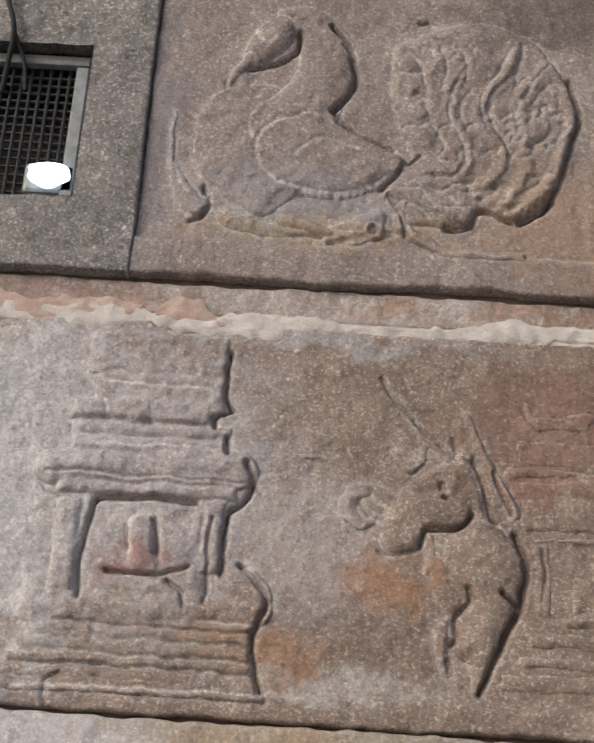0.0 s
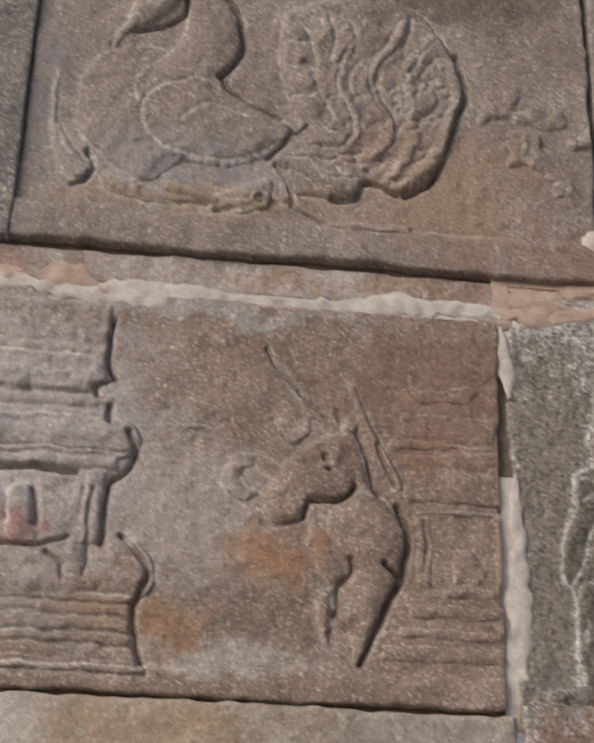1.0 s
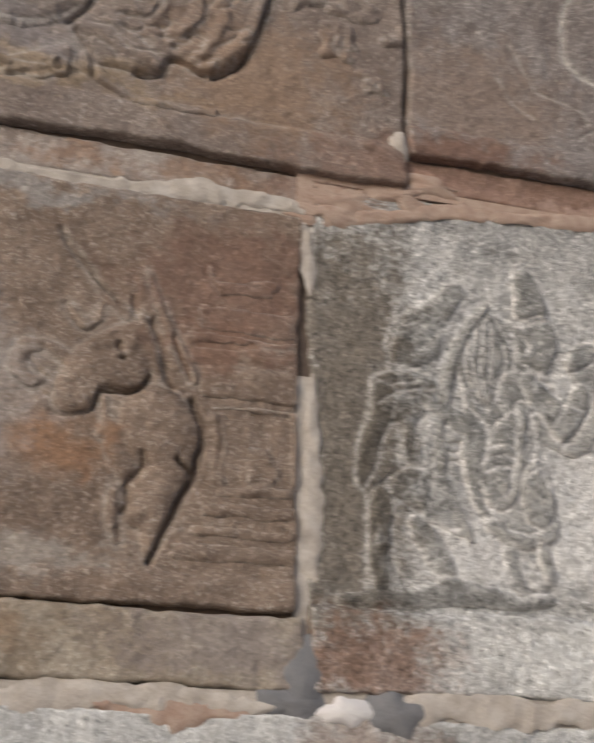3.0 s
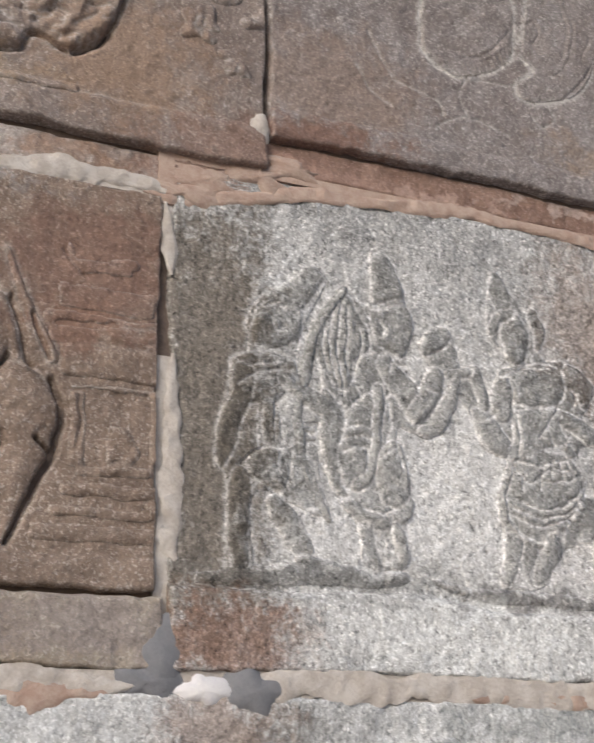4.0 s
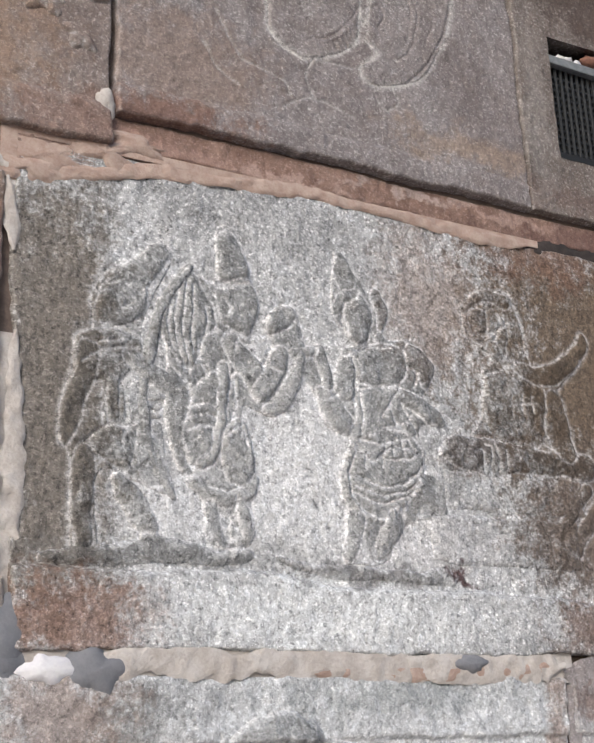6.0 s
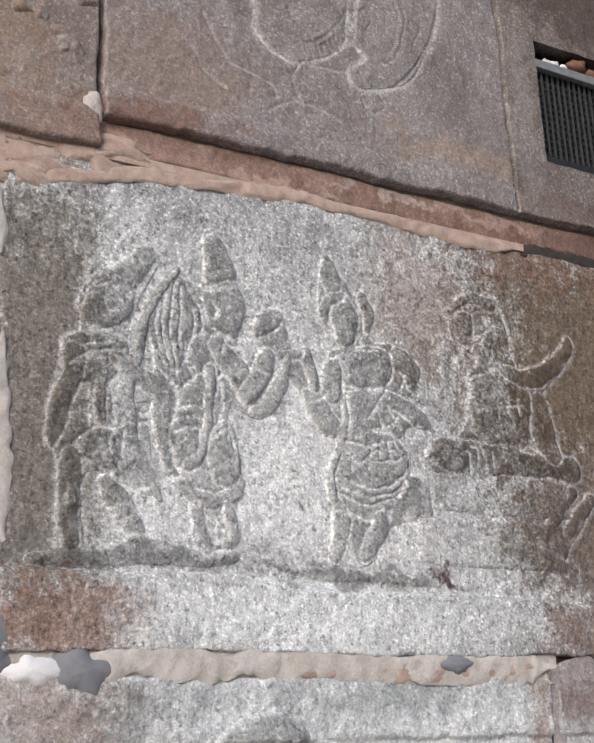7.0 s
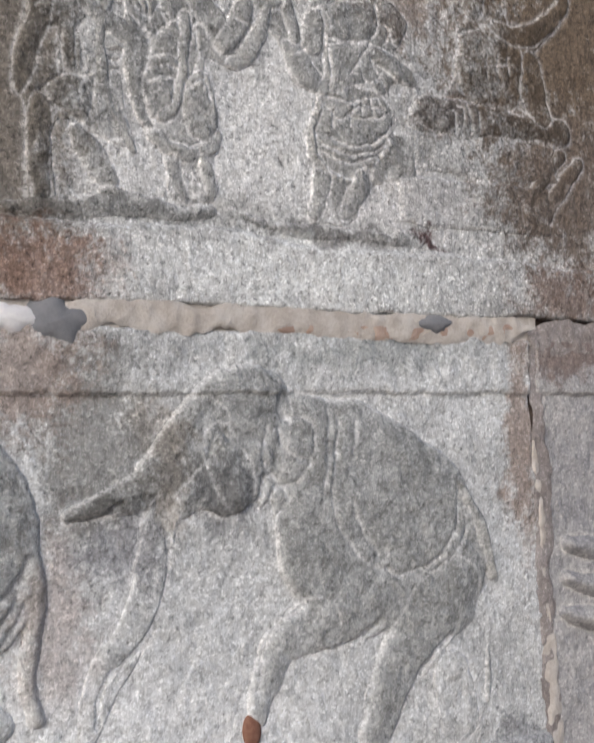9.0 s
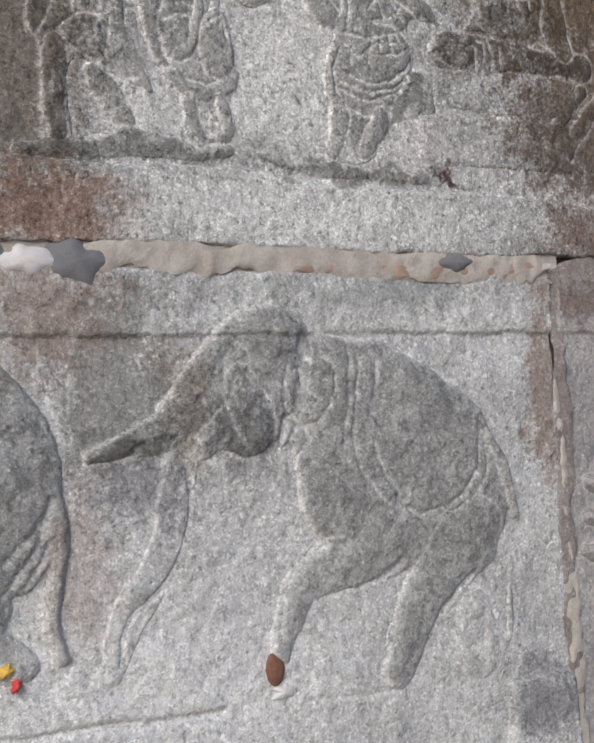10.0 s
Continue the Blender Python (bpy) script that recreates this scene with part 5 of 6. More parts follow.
seated += [
    ("limb", 0.0045, 0.0120, [(1.816, 1.887, 0.0105), (1.872, 1.887, 0.0145), (1.914, 1.911, 0.0128), (1.948, 1.939, 0.0110), (1.952, 1.962, 0.0060)]),
    ("limb", 0.0070, 0.0200, [(1.656, 1.748, 0.0070), (1.688, 1.751, 0.0234), (1.745, 1.747, 0.0266), (1.799, 1.750, 0.0210), (1.863, 1.748, 0.0177), (1.930, 1.747, 0.0181)]),
    ("limb", 0.0035, 0.0120, [(1.877, 1.847, 0.0173), (1.880, 1.803, 0.0235), (1.894, 1.767, 0.0161)]),
    ("limb", 0.0040, 0.0120, [(1.925, 1.711, 0.0104), (1.874, 1.657, 0.0097), (1.860, 1.621, 0.0094), (1.872, 1.594, 0.0060)]),
    ("limb", 0.0025, 0.0100, [(1.962, 1.700, 0.0103), (1.906, 1.645, 0.0119), (1.892, 1.616, 0.0085)]),
    ("cut", 0.0030, 0.0020, [(1.723, 1.961), (1.735, 1.940), (1.766, 1.941), (1.791, 1.956)]),
]
seated += [
    ("cut", 0.0030, 0.0020, [(1.717, 1.945), (1.733, 1.925), (1.770, 1.929)]),
    ("cut", 0.0030, 0.0020, [(1.734, 1.977), (1.756, 1.973), (1.771, 1.983), (1.789, 1.975)]),
    ("cut", 0.0030, 0.0020, [(1.757, 1.981), (1.758, 1.951), (1.750, 1.920)]),
    ("cut", 0.0030, 0.0020, [(1.775, 1.976), (1.782, 1.955), (1.770, 1.930)]),
    ("cut", 0.0025, 0.0020, [(1.810, 1.997), (1.826, 1.961), (1.827, 1.924), (1.846, 1.902)]),
    ("cut", 0.0025, 0.0020, [(1.710, 1.914), (1.744, 1.860), (1.730, 1.815), (1.749, 1.789)]),
    ("cut", 0.0025, 0.0020, [(1.710, 1.753), (1.728, 1.758), (1.729, 1.727)]),
    ("cut", 0.0025, 0.0020, [(1.733, 1.766), (1.746, 1.760), (1.742, 1.725)]),
    ("cut", 0.0025, 0.0020, [(1.751, 1.768), (1.758, 1.747), (1.758, 1.723)]),
    ("cut", 0.0025, 0.0020, [(1.769, 1.762), (1.773, 1.727)]),
]
seated += [
    ("cut", 0.0025, 0.0020, [(1.713, 1.778), (1.757, 1.779), (1.801, 1.769)]),
    ("cut", 0.0020, 0.0020, [(1.792, 1.844), (1.790, 1.815)]),
    ("cut", 0.0020, 0.0020, [(1.811, 1.850), (1.812, 1.817)]),
    ("cut", 0.0020, 0.0020, [(1.829, 1.849), (1.831, 1.823)]),
    ("cut", 0.0020, 0.0020, [(1.785, 1.829), (1.837, 1.838)]),
]
bench = [("box", 0.004, 0.010, (1.652, 1.666, 1.916, 1.726)), ("box", 0.006, 0.010, (1.620, 1.589, 1.895, 1.659))]
pedestal_top = [(0.992, 1.563), (1.059, 1.561), (1.165, 1.559), (1.280, 1.565), (1.375, 1.566), (1.431, 1.553), (1.535, 1.550), (1.655, 1.551), (1.943, 1.544), (2.110, 1.539)]
standing = [attendant, staff, courtier, dancer, seated]
footing = [("limb", 0.007, 0.010, [(1.059, 1.569, 0.0079), (1.129, 1.575, 0.0132), (1.203, 1.585, 0.0145), (1.280, 1.581, 0.0106), (1.334, 1.587, 0.0066)]), ("limb", 0.006, 0.008, [(1.342, 1.604, 0.0040), (1.390, 1.585, 0.0092), (1.461, 1.573, 0.0119), (1.552, 1.571, 0.0106), (1.648, 1.568, 0.0106)]),
           ("cut", 0.006, 0.004, [(1.335, 1.610), (1.376, 1.591), (1.433, 1.582), (1.522, 1.585), (1.608, 1.579)])]
hunt_panel = Block("carved_panel_block", 1.020, 2.60, 1.464, 2.100, -0.002, hunt_stone, "pale speckled granite panel carved with four figures",
                   steps=[("area", 0.014, 0.010, pedestal_top + [(2.9, 1.2), (0.8, 1.2)])], figures=[attendant, staff, courtier, dancer, seated], pale_gain=0.7, seed=165, wobble=0.004)
for title, layers, words in (("carved_attendant", attendant, "worn dark figure in low relief with a staff"), ("carved_courtier", courtier, "worn figure in low relief with raised arms"),
                             ("carved_dancer", dancer, "figure in low relief with a beaded skirt"), ("carved_seated_figure", seated, "brown-stained seated figure in low relief")):
    hunt_panel.relief(title, layers, None, words, pale=0.45 if layers is attendant else 0.5 if layers is seated else 0.95, blur=1, cell=0.0016, outline=0.001, swell=0.002, worn=0.0055 if layers is seated else 0.0045 if layers is attendant else 0.0022)
hunt_panel.relief("carved_staff", staff, None, pale=0.3, blur=1, cell=0.0018, swell=0.0015, worn=0.002)
hunt_panel.relief("carved_bench", bench, None, pale=0.5, gain=0.6, worn=0.02)
hunt_panel.relief("carved_footing", footing, None, pale=0.6, gain=0.8, worn=0.008)

# ---------------------------------------------------------------- elephant course
elephant = [
    ("area", 0.0150, 0.0600, [(1.418, 1.361), (1.474, 1.351), (1.532, 1.347), (1.591, 1.323), (1.644, 1.291), (1.690, 1.258), (1.719, 1.204), (1.732, 1.146), (1.725, 1.101), (1.699, 1.057), (1.657, 1.036), (1.609, 1.030), (1.557, 1.052), (1.511, 1.041), (1.453, 1.041), (1.412, 1.055), (1.436, 1.093), (1.405, 1.138), (1.402, 1.185), (1.396, 1.244), (1.392, 1.302)]),
    ("area", 0.0140, 0.0420, [(1.274, 1.332), (1.297, 1.366), (1.339, 1.387), (1.372, 1.393), (1.407, 1.380), (1.426, 1.354), (1.418, 1.302), (1.398, 1.244), (1.375, 1.220), (1.328, 1.209), (1.296, 1.220), (1.270, 1.211), (1.253, 1.233), (1.252, 1.278)]),
]
elephant += [
    ("limb", 0.0120, 0.0300, [(1.302, 1.321, 0.0321), (1.263, 1.280, 0.0288), (1.224, 1.246, 0.0199), (1.175, 1.231, 0.0126), (1.128, 1.217, 0.0055)]),
    ("limb", 0.0170, 0.0240, [(1.320, 1.301, 0.0196), (1.337, 1.258, 0.0268), (1.349, 1.230, 0.0188)]),
    ("limb", 0.0030, 0.0200, [(1.247, 1.217, 0.0199), (1.231, 1.151, 0.0211), (1.197, 1.078, 0.0240), (1.158, 1.018, 0.0198), (1.143, 0.972, 0.0111)]),
    ("limb", 0.0090, 0.0400, [(1.448, 1.067, 0.0338), (1.402, 1.052, 0.0233), (1.379, 1.008, 0.0197), (1.366, 0.968, 0.0109)]),
    ("limb", 0.0100, 0.0450, [(1.661, 1.087, 0.0523), (1.603, 1.031, 0.0408), (1.560, 0.974, 0.0323), (1.540, 0.929, 0.0235)]),
    ("limb", 0.0025, 0.0300, [(1.665, 0.987, 0.0286), (1.674, 0.929, 0.0337)]),
]
elephant += [
    ("limb", 0.0160, 0.0080, [(1.690, 1.238, 0.0053), (1.718, 1.191, 0.0076), (1.736, 1.132, 0.0065), (1.743, 1.109, 0.0030)]),
    ("dent", 0.0090, 0.0050, [(1.439, 1.029), (1.467, 1.033), (1.511, 1.044), (1.547, 1.064)]),
    ("dent", 0.0070, 0.0040, [(1.666, 1.034), (1.624, 1.005), (1.598, 0.964), (1.582, 0.922)]),
    ("dent", 0.0040, 0.0030, [(1.534, 1.032), (1.534, 0.989), (1.519, 0.942)]),
    ("dent", 0.0040, 0.0030, [(1.252, 1.194), (1.255, 1.138), (1.234, 1.091), (1.201, 1.056), (1.161, 1.023), (1.156, 0.985)]),
    ("dent", 0.0030, 0.0030, [(1.206, 1.148), (1.195, 1.116), (1.172, 1.075)]),
    ("dent", 0.0090, 0.0045, [(1.275, 1.197), (1.302, 1.214), (1.334, 1.203), (1.374, 1.225), (1.384, 1.256)]),
    ("dent", 0.0040, 0.0030, [(1.305, 1.276), (1.311, 1.301), (1.324, 1.312), (1.335, 1.304)]),
]
elephant += [
    ("dent", 0.0040, 0.0030, [(1.121, 1.213), (1.141, 1.208), (1.173, 1.217), (1.192, 1.230)]),
    ("dent", 0.0040, 0.0030, [(1.392, 1.389), (1.415, 1.361), (1.406, 1.337), (1.382, 1.333)]),
    ("cut", 0.0030, 0.0026, [(1.416, 1.327), (1.451, 1.325), (1.461, 1.301), (1.444, 1.276), (1.414, 1.289), (1.408, 1.314)]),
    ("cut", 0.0030, 0.0026, [(1.388, 1.317), (1.385, 1.273), (1.411, 1.242), (1.418, 1.224)]),
    ("cut", 0.0030, 0.0024, [(1.447, 1.271), (1.426, 1.247), (1.398, 1.244)]),
    ("cut", 0.0030, 0.0024, [(1.413, 1.225), (1.388, 1.194), (1.353, 1.188), (1.326, 1.194)]),
    ("cut", 0.0030, 0.0024, [(1.399, 1.226), (1.381, 1.205), (1.354, 1.197)]),
    ("cut", 0.0025, 0.0026, [(1.484, 1.336), (1.475, 1.276), (1.467, 1.223)]),
]
elephant += [
    ("cut", 0.0025, 0.0026, [(1.499, 1.333), (1.487, 1.270), (1.483, 1.210), (1.498, 1.172), (1.534, 1.139), (1.571, 1.128)]),
    ("cut", 0.0025, 0.0024, [(1.523, 1.325), (1.517, 1.281)]),
    ("cut", 0.0030, 0.0026, [(1.509, 1.221), (1.521, 1.184), (1.550, 1.150)]),
    ("cut", 0.0040, 0.0030, [(1.685, 1.235), (1.681, 1.181), (1.642, 1.139), (1.586, 1.121), (1.562, 1.132)]),
    ("cut", 0.0025, 0.0026, [(1.696, 1.228), (1.694, 1.167), (1.654, 1.131), (1.607, 1.115)]),
    ("cut", 0.0025, 0.0030, [(1.403, 1.185), (1.405, 1.138), (1.436, 1.093), (1.400, 1.080), (1.375, 1.043), (1.365, 0.997)]),
    ("cut", 0.0020, 0.0024, [(1.321, 1.099), (1.299, 1.051), (1.289, 0.968)]),
]
calf_line = [("bead", 0.004, 0.005, [(1.322, 1.096), (1.307, 1.055), (1.298, 1.022), (1.291, 0.973)])]
tail_lines = [("bead", 0.004, 0.005, [(1.760, 1.111), (1.750, 1.047), (1.732, 0.985), (1.736, 0.927), (1.751, 0.899)]), ("bead", 0.004, 0.004, [(1.728, 1.036), (1.730, 0.978), (1.720, 0.935)])]
next_elephant = [
    ("limb", 0.032, 0.090, [(0.963, 1.232, 0.1122), (0.977, 1.196, 0.1188), (0.991, 1.159, 0.0990)]), ("limb", 0.022, 0.030, [(1.005, 1.117, 0.0396), (0.987, 1.058, 0.0396)]),
    ("limb", 0.020, 0.016, [(1.069, 1.226, 0.0079), (1.084, 1.183, 0.0119), (1.088, 1.136, 0.0119), (1.081, 1.089, 0.0106), (1.075, 1.043, 0.0092), (1.083, 1.000, 0.0092)]),
    ("limb", 0.012, 0.016, [(1.006, 1.026, 0.0198), (1.026, 1.003, 0.0224), (1.042, 0.996, 0.0172)]), ("cut", 0.005, 0.004, [(1.070, 1.148), (1.052, 1.113), (1.019, 1.075)]), ("cut", 0.004, 0.004, [(1.075, 1.126), (1.057, 1.097), (1.029, 1.069)]),
    ("cut", 0.005, 0.004, [(1.077, 1.173), (1.059, 1.143), (1.020, 1.111)]),
]
ground_line = [(0.911, 0.921), (1.044, 0.918), (1.121, 0.918), (1.202, 0.913), (1.289, 0.910)]
elephant_block = Block("carved_elephant_block", 0.31, 1.834, 0.745, 1.438, 0.002, elephant_ground, "pale grey granite block carved with an elephant",
                       steps=[("box", 0.006, 0.006, (0.5, 1.357, 2.0, 1.5)), ("box", 0.010, 0.012, (1.718, 0.704, 1.909, 0.886)),
                              ("cut", 0.007, 0.005, ground_line), ("cut", 0.003, 0.004, [(1.408, 0.908), (1.463, 0.902), (1.529, 0.902)])],
                       figures=[elephant, next_elephant], pale_gain=0.8, seed=185)
elephant_block.relief("carved_elephant", elephant, None, "grey elephant in relief with a roped girth", pale=0.6, worn=0.009, outline=0.0006, swell=0.002)
elephant_block.relief("carved_elephant_rear", next_elephant, None, "rump and tail of a second elephant", pale=0.5, gain=0.6, worn=0.012)
elephant_block.relief("carved_leg_line", calf_line, None, pale=0.3)
elephant_block.relief("carved_tail_line", tail_lines, None, pale=0.7)

limbs_right = [("limb", 0.018, 0.020, [(1.888, 1.142, 0.0092), (1.929, 1.136, 0.0145), (1.976, 1.129, 0.0172)]), ("limb", 0.020, 0.020, [(1.884, 1.095, 0.0092), (1.934, 1.081, 0.0158), (2.000, 1.072, 0.0158)]),
               ("limb", 0.020, 0.020, [(1.875, 1.049, 0.0079), (1.920, 1.035, 0.0158), (1.996, 1.025, 0.0172)]), ("limb", 0.012, 0.030, [(2.019, 1.168, 0.0396), (2.020, 1.071, 0.0528)])]
side_block = Block("carved_side_block", 1.848, 2.60, 0.745, 1.438, 0.000, side_stone, "grey granite block with worn carved limbs", steps=[("box", 0.006, 0.006, (1.8, 1.357, 2.8, 1.5))], figures=[limbs_right], seed=205)
side_block.relief("worn_limb", limbs_right, None, pale=0.5)
Block("base_block", -0.24, 0.303, 0.745, 1.438, 0.002, rough_stone, "rough brown granite base block", seed=225, cell=0.006)


# ---------------------------------------------------------------- mortar and cement
def strip(name, line, width, y, material, seed, label="", ragged=0.35, cell=0.004):
    """Mortar smeared along a joint: a ragged band with a soft bulge."""
    p = smooth_line(line, 6)
    seg = np.hypot(*np.diff(p, axis=0).T)
    at = np.r_[0, np.cumsum(seg)]
    s = np.linspace(0, at[-1], max(4, int(at[-1] / cell)))
    cx, cz = np.interp(s, at, p[:, 0]), np.interp(s, at, p[:, 1])
    dx, dz = np.gradient(cx), np.gradient(cz)
    ln = np.hypot(dx, dz)
    nx, nz = -dz / ln, dx / ln
    w1 = width / 2 * (1 + ragged * 1.3 * lattice(s, s * 0 + 1, 0.045, seed) + ragged * 0.6 * lattice(s, s * 0 + 5, 0.011, seed))
    w2 = width / 2 * (1 + ragged * 1.3 * lattice(s, s * 0 + 9, 0.05, seed) + ragged * 0.6 * lattice(s, s * 0 + 13, 0.010, seed))
    across = np.linspace(-1, 1, 9)
    ends = np.clip(np.minimum(s, at[-1] - s) / 0.035, 0.12, 1) ** 0.6
    w1, w2 = w1 * ends, w2 * ends
    verts, faces = [], []
    for k in range(len(s)):
        for a in across:
            w = (w1[k] if a > 0 else w2[k]) * a
            x, z = cx[k] + nx[k] * w, cz[k] + nz[k] * w
            lift = y - 0.0012 - 0.0026 * abs(a) ** 4 + 0.0022 * float(lattice(np.array(x), np.array(z), 0.012, seed + 1))
            verts.append((x, -lift, z))
    n = len(across)
    for k in range(len(s) - 1):
        for i in range(n - 1):
            faces.append((k * n + i, (k + 1) * n + i, (k + 1) * n + i + 1, k * n + i + 1))
    ob = mesh_object(name, verts, faces, material, None, wall)
    me = ob.data
    if me.polygons[0].normal.y > 0:
        me.flip_normals()
    return tagged(ob, label) if label else ob


def daub(name, cx, cz, rx, rz, y, material, seed, label="", ragged=0.3):
    """A blob of cement pressed into a hole of the joint."""
    verts, faces = [(cx, -y - 0.002, cz)], []
    rings, n = 5, 36
    for r in range(1, rings + 1):
        q = r / rings
        for k in range(n):
            a = 2 * math.pi * k / n
            w = 1 + ragged * float(lattice(np.array(math.cos(a) * 1.0), np.array(math.sin(a) * 1.0), 0.55, seed)) + 0.4 * ragged * float(lattice(np.array(math.cos(a)), np.array(math.sin(a)), 0.2, seed + 1))
            x, z = cx + rx * q * w * math.cos(a), cz + rz * q * w * math.sin(a)
            verts.append((x, -y + 0.008 * q ** 3 - 0.0018 * float(lattice(np.array(x), np.array(z), 0.02, seed)), z))
    for k in range(n):
        faces.append((0, 1 + k, 1 + (k + 1) % n))
    for r in range(rings - 1):
        for k in range(n):
            a, b = 1 + r * n + k, 1 + r * n + (k + 1) % n
            faces.append((a, a + n, b + n, b))
    ob = mesh_object(name, verts, faces, material, None, wall)
    return tagged(ob, label) if label else ob


part("mortar_bed", box_bm(1.0, 1.85, -0.005, 0.05, 1.428, 1.472), mortar_mat, wall)
part("mortar_bed", box_bm(-0.24, 0.999, -0.005, 0.05, 1.439, 1.462), mortar_mat, wall)
part("mortar_bed", box_bm(-0.24, 1.0, -0.0015, 0.05, 2.043, 2.057), mortar_mat, wall)
part("mortar_bed", box_bm(1.022, 1.88, 0.000, 0.05, 2.099, 2.111), pink_mortar, wall)
part("mortar_bed", box_bm(1.0005, 1.0215, -0.001, 0.05, 2.036, 2.111), pink_mortar, wall)
part("mortar_bed", box_bm(1.003, 1.021, 0.002, 0.05, 1.4725, 1.835), mortar_mat, wall)
part("mortar_bed", box_bm(1.003, 1.021, 0.002, 0.05, 1.975, 2.0355), mortar_mat, wall)
strip("mortar_or_gap_strip", [(0.032, 2.034), (0.215, 2.042), (0.306, 2.045), (0.416, 2.048), (0.490, 2.043), (0.581, 2.049), (0.703, 2.049), (0.825, 2.052), (0.977, 2.055)] + [(1.01, 2.052)], 0.028, 0.0057, mortar_mat, 11, "cream lime mortar", 0.5)
strip("mortar_or_gap_strip", [(0.090, 2.052), (0.213, 2.052), (0.335, 2.057), (0.396, 2.064)], 0.036, 0.0047, pink_mortar, 12, "pinkish lime mortar", 0.5)
strip("mortar_or_gap_strip", [(0.415, 2.055), (0.458, 2.061), (0.502, 2.044)], 0.046, 0.0057, pink_mortar, 13, "", 0.45)
strip("mortar_or_gap_strip", [(0.980, 2.047), (1.041, 2.047), (1.143, 2.068), (1.211, 2.086), (1.281, 2.091), (1.433, 2.104), (1.597, 2.103), (1.777, 2.095), (1.854, 2.099)], 0.020, 0.0030, pink_mortar, 14, "pinkish lime mortar", 0.3)
# no mortar here: a near-black band painting the shade of an open gap
strip("mortar_or_gap_strip", [(1.854, 2.097), (1.977, 2.105), (2.199, 2.114)], 0.025, -0.0010, gap_shade, 18, "", 0.4)
for cx, cz, rx, rz, seed in ((1.035, 2.056, 0.050, 0.016, 61), (1.075, 2.082, 0.052, 0.022, 62), (1.140, 2.098, 0.050, 0.026, 63), (1.195, 2.118, 0.045, 0.018, 64)):
    daub("mortar_patch", cx, cz, rx, rz, 0.0035, pink_mortar, seed, "", 0.6)
daub("mortar_patch", *(1.139, 2.168), 0.015, 0.024, 0.014, mortar_mat, 16, "", 0.25)
strip("mortar_or_gap_strip", [(1.010, 2.038), (1.015, 2.000), (1.019, 1.940)], 0.022, 0.0032, mortar_mat, 17, "cream lime mortar", 0.3)
strip("mortar_or_gap_strip", [(1.023, 1.839), (1.024, 1.779), (1.024, 1.704), (1.021, 1.648), (1.015, 1.614), (1.029, 1.588)], 0.025, 0.0032, mortar_mat, 19, "", 0.45)
strip("mortar_or_gap_strip", [(0.377, 1.438), (0.541, 1.446), (0.614, 1.444), (0.688, 1.441), (0.789, 1.449), (0.893, 1.445), (0.983, 1.447)], 0.027, 0.0097, mortar_mat, 20, "cream lime mortar", 0.5)
strip("mortar_or_gap_strip", [(0.779, 1.441), (0.841, 1.439), (0.962, 1.438)], 0.034, 0.0092, pink_mortar, 21, "", 0.5)
strip("mortar_or_gap_strip", [(1.101, 1.449), (1.142, 1.450), (1.207, 1.454), (1.281, 1.451), (1.373, 1.450), (1.471, 1.450), (1.545, 1.450), (1.622, 1.449), (1.702, 1.449), (1.831, 1.450)], 0.038, 0.0127, mortar_mat, 22, "cream lime mortar", 0.35)
strip("mortar_or_gap_strip", [(1.400, 1.441), (1.514, 1.441), (1.621, 1.442), (1.813, 1.445)], 0.022, 0.0117, pink_mortar, 23, "", 0.4)
strip("mortar_or_gap_strip", [(1.830, 1.440), (1.969, 1.439), (2.171, 1.439)], 0.05, 0.009, rough_stone, 24, "", 0.3)
strip("mortar_or_gap_strip", [(1.845, 1.454), (1.848, 1.434), (1.849, 1.359), (1.849, 1.258), (1.847, 1.158), (1.840, 1.025), (1.845, 0.827), (1.841, 0.632)], 0.030, 0.0045, rough_stone, 25, "brown weathered mortar", 0.3)
strip("mortar_or_gap_strip", [(1.834, 1.292), (1.841, 1.192), (1.842, 1.105), (1.845, 1.038)], 0.012, 0.0052, mortar_mat, 26, "", 0.4)
strip("mortar_or_gap_strip", [(1.842, 1.052), (1.847, 0.992), (1.842, 0.893), (1.852, 0.760), (1.848, 0.663)], 0.027, 0.0052, mortar_mat, 27, "cream lime mortar", 0.4)
daub("cement_patch", *(1.121, 1.441), 0.044, 0.026, 0.0150, grey_cement, 31, "grey cement plug", 0.3)
daub("cement_patch", *(1.662, 1.452), 0.030, 0.015, 0.0165, grey_cement, 32, "grey cement plug", 0.25)
daub("plaster_patch", *(1.059, 1.442), 0.034, 0.016, 0.0145, white_plaster, 33, "white plaster patch", 0.3)
daub("cement_patch", *(1.010, 1.476), 0.026, 0.046, 0.0125, grey_cement, 34, "grey cement plug", 0.25)
daub("cement_patch", *(0.994, 1.450), 0.040, 0.018, 0.0125, grey_cement, 35, "", 0.25)


# ---------------------------------------------------------------- screened openings
def rod(bm, a, b, r, sides=6):
    a, b = Vector(a), Vector(b)
    m = Matrix.Translation((a + b) / 2) @ (b - a).to_track_quat("Z", "Y").to_matrix().to_4x4()
    bmesh.ops.create_cone(bm, cap_ends=True, segments=sides, radius1=r, radius2=r, depth=(b - a).length, matrix=m)


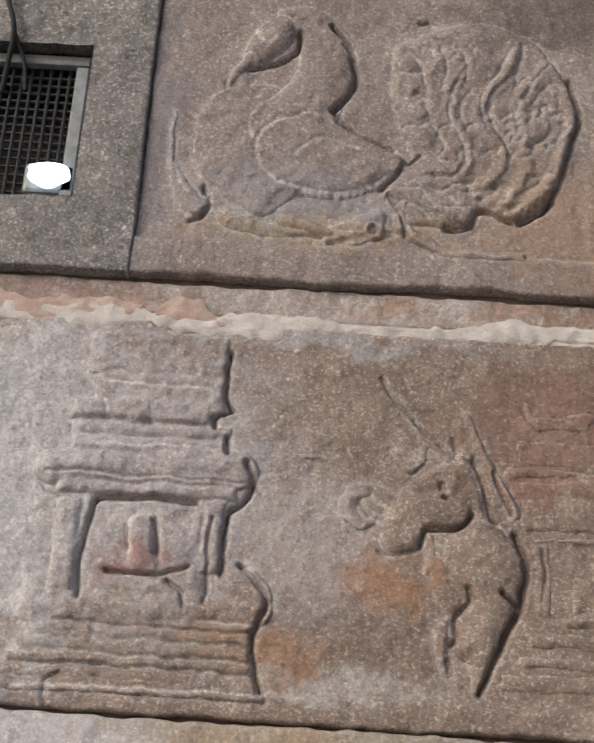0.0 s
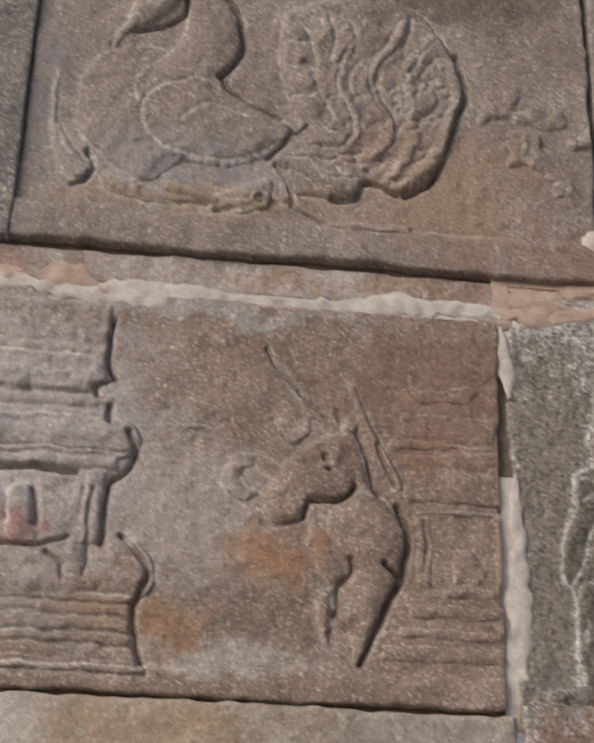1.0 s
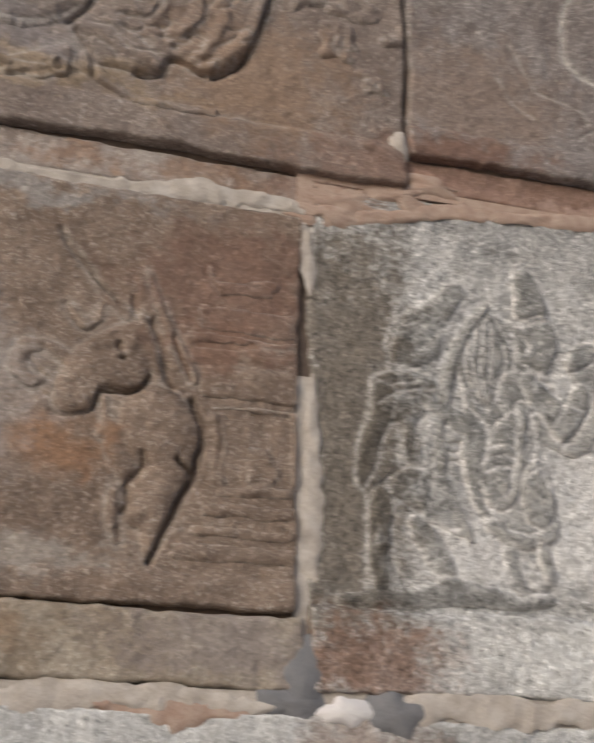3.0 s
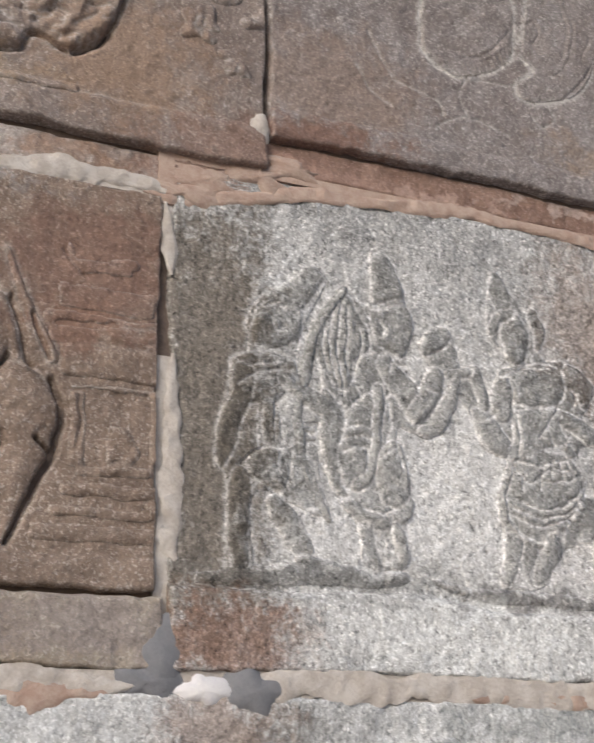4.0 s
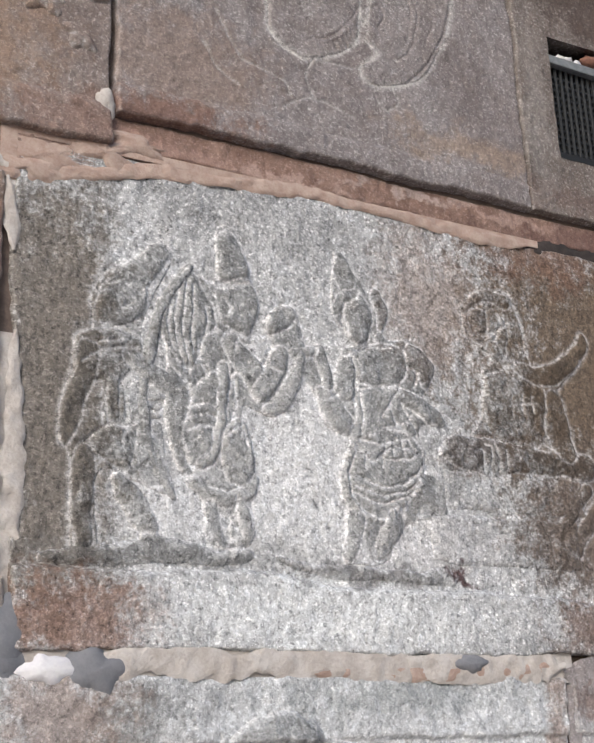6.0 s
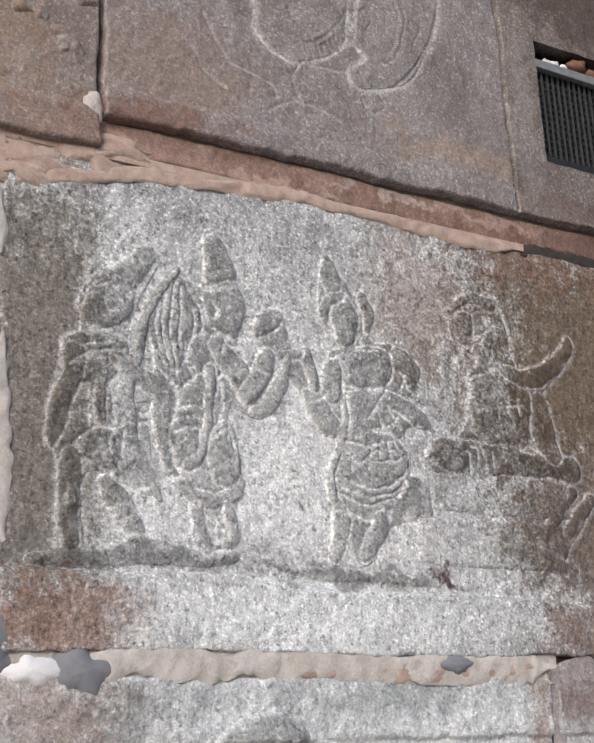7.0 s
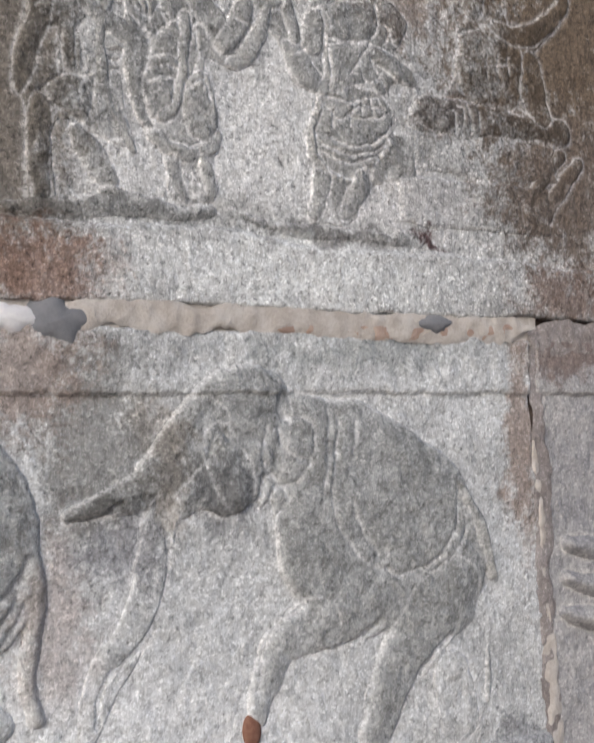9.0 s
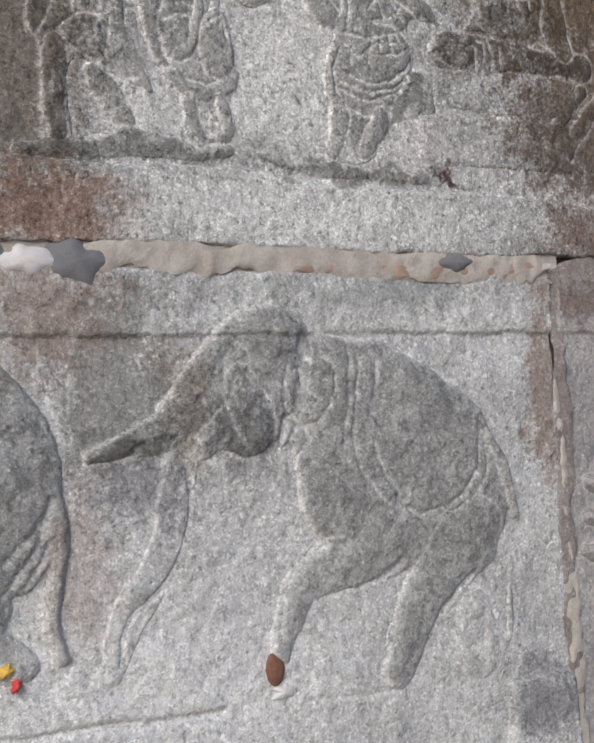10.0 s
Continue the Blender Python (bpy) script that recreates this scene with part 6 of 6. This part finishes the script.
def screen(x0, x1, z0, z1, y, pitch, wire, label, rim):
    """A wire screen in a flat frame: frame bars and one woven mesh."""
    root = tagged(new("wire_screen"), label, "window screen")
    root.location = ((x0 + x1) / 2, y, z0)
    cx = (x0 + x1) / 2
    for k, (a, b, c, d) in enumerate(((x0, x1, z1 - 0.002, z1 + 0.014), (x0, x1, z0 - 0.01, z0 + 0.006), (x0, x0 + rim, z0 + 0.008, z1 - 0.004), (x1 - 0.018, x1, z0 + 0.008, z1 - 0.004))):
        part("frame_bar", box_bm(a - cx, b - cx, -0.008, 0.006, c - z0, d - z0, 0.002), screen_frame_mat if k == 0 or rim > 0.01 else screen_wire_mat, root)
    bm = bmesh.new()
    for k in range(int((x1 - x0) / pitch)):
        x = x0 + (k + 0.5) * pitch - cx
        rod(bm, (x, 0.008, 0), (x, 0.008, z1 - z0), wire)
    for k in range(int((z1 - z0) / pitch)):
        z = (k + 0.5) * pitch
        rod(bm, (x0 - cx, 0.010, z), (x1 - cx, 0.010, z), wire)
    tagged(part("mesh", bm, screen_wire_mat, root, "black plastic mesh"), kind="stuff")
    return root


screen(0.03, 0.282, 2.222, 2.446, 0.016, 0.0135, 0.0024, "black mesh screen in a grey metal frame", 0.014)
right_screen = screen(1.944, 2.38, 2.278, 2.452, 0.004, 0.0125, 0.0036, "black mesh screen below a pale top bar", 0.004)
lamp = tagged(new("led_lamp"), "glowing white lamp behind the mesh screen", "lamp")
lx, lz = (0.249, 2.257)
lamp.location = (lx, 0.002, lz)
bm = bmesh.new()
bmesh.ops.create_uvsphere(bm, u_segments=20, v_segments=12, radius=1.0)
for v in bm.verts:
    v.co.x *= 1 + 0.35 * v.co.z + 0.12 * math.sin(5 * v.co.z + 3 * v.co.x)
bmesh.ops.scale(bm, vec=(0.029, 0.010, 0.020), verts=bm.verts)
part("bulb", bm, led_mat, lamp, smooth=True)
part("housing", box_bm(-0.036, 0.036, 0.006, 0.02, -0.024, 0.024, 0.006), screen_frame_mat, lamp)


def cable(name, pts, r, material, label):
    cu = bpy.data.curves.new(name, "CURVE")
    cu.dimensions, cu.bevel_depth, cu.bevel_resolution = "3D", r, 3
    sp = cu.splines.new("BEZIER")
    sp.bezier_points.add(len(pts) - 1)
    for b, p in zip(sp.bezier_points, pts):
        b.co = p
        b.handle_left_type = b.handle_right_type = "AUTO"
    cu.materials.append(material)
    return tagged(new(name, cu), label, "cable")


cable("cable", [(0.150, -0.030, 2.60), (0.160, -0.030, 2.53), (0.175, -0.024, 2.475), (0.168, 0.0, 2.44), (0.160, 0.02, 2.40)], 0.004, screen_wire_mat, "thin black cable hanging into the screened opening")
cable("cable", [(0.175, -0.024, 2.475), (0.190, 0.0, 2.44), (0.195, 0.012, 2.40)], 0.003, screen_wire_mat, "thin black cable hanging into the screened opening")
# pale offcuts lying on the top bar of the other screen
for k, (px, r) in enumerate(((1.985, 0.009), (2.002, 0.010), (2.022, 0.009), (2.052, 0.020), (2.09, 0.014))):
    bm = bmesh.new()
    bmesh.ops.create_icosphere(bm, subdivisions=2, radius=r)
    for v in bm.verts:
        v.co *= 1 + 0.7 * noise.noise(v.co * 120 + Vector((3.7 * k, 0, 0)))
        v.co.z *= 0.65
    ob = part("pebble", bm, white_plaster if k < 3 else rust_metal, smooth=True)
    ob.location = (px, 0.006, 2.466 + r * 0.6)
    tagged(ob, "small pale lump lying on the top bar of the screen", "debris", "lumps on the screen")

# iron peg and daubs of paint on the elephant block
peg = tagged(new("iron_peg"), "rusty iron peg in a drilled hole", "peg")
gx, gz = (1.356, 0.952)
peg.location = (gx, -0.002, gz)
bm = bmesh.new()
bmesh.ops.create_uvsphere(bm, u_segments=16, v_segments=10, radius=1.0)
bmesh.ops.scale(bm, vec=(0.013, 0.006, 0.021), verts=bm.verts)
part("plug", bm, rust_metal, peg, smooth=True)
dab = daub("plaster_dab", 0.010, -0.030, 0.015, 0.011, 0.004, white_plaster, 43, ragged=0.7)
dab.parent = peg
for name, spot, rx, rz, mat, words in (("paint_daub", (1.018, 0.996), 0.010, 0.010, paint_yellow, "small yellow paint daub on stone"), ("paint_daub", (1.029, 0.979), 0.006, 0.010, paint_red, "small red paint daub on stone")):
    ob = daub(name, *spot, rx, rz, 0.017, mat, 41, ragged=0.5)
    ob.parent = None
    tagged(ob, words, "paint daub")
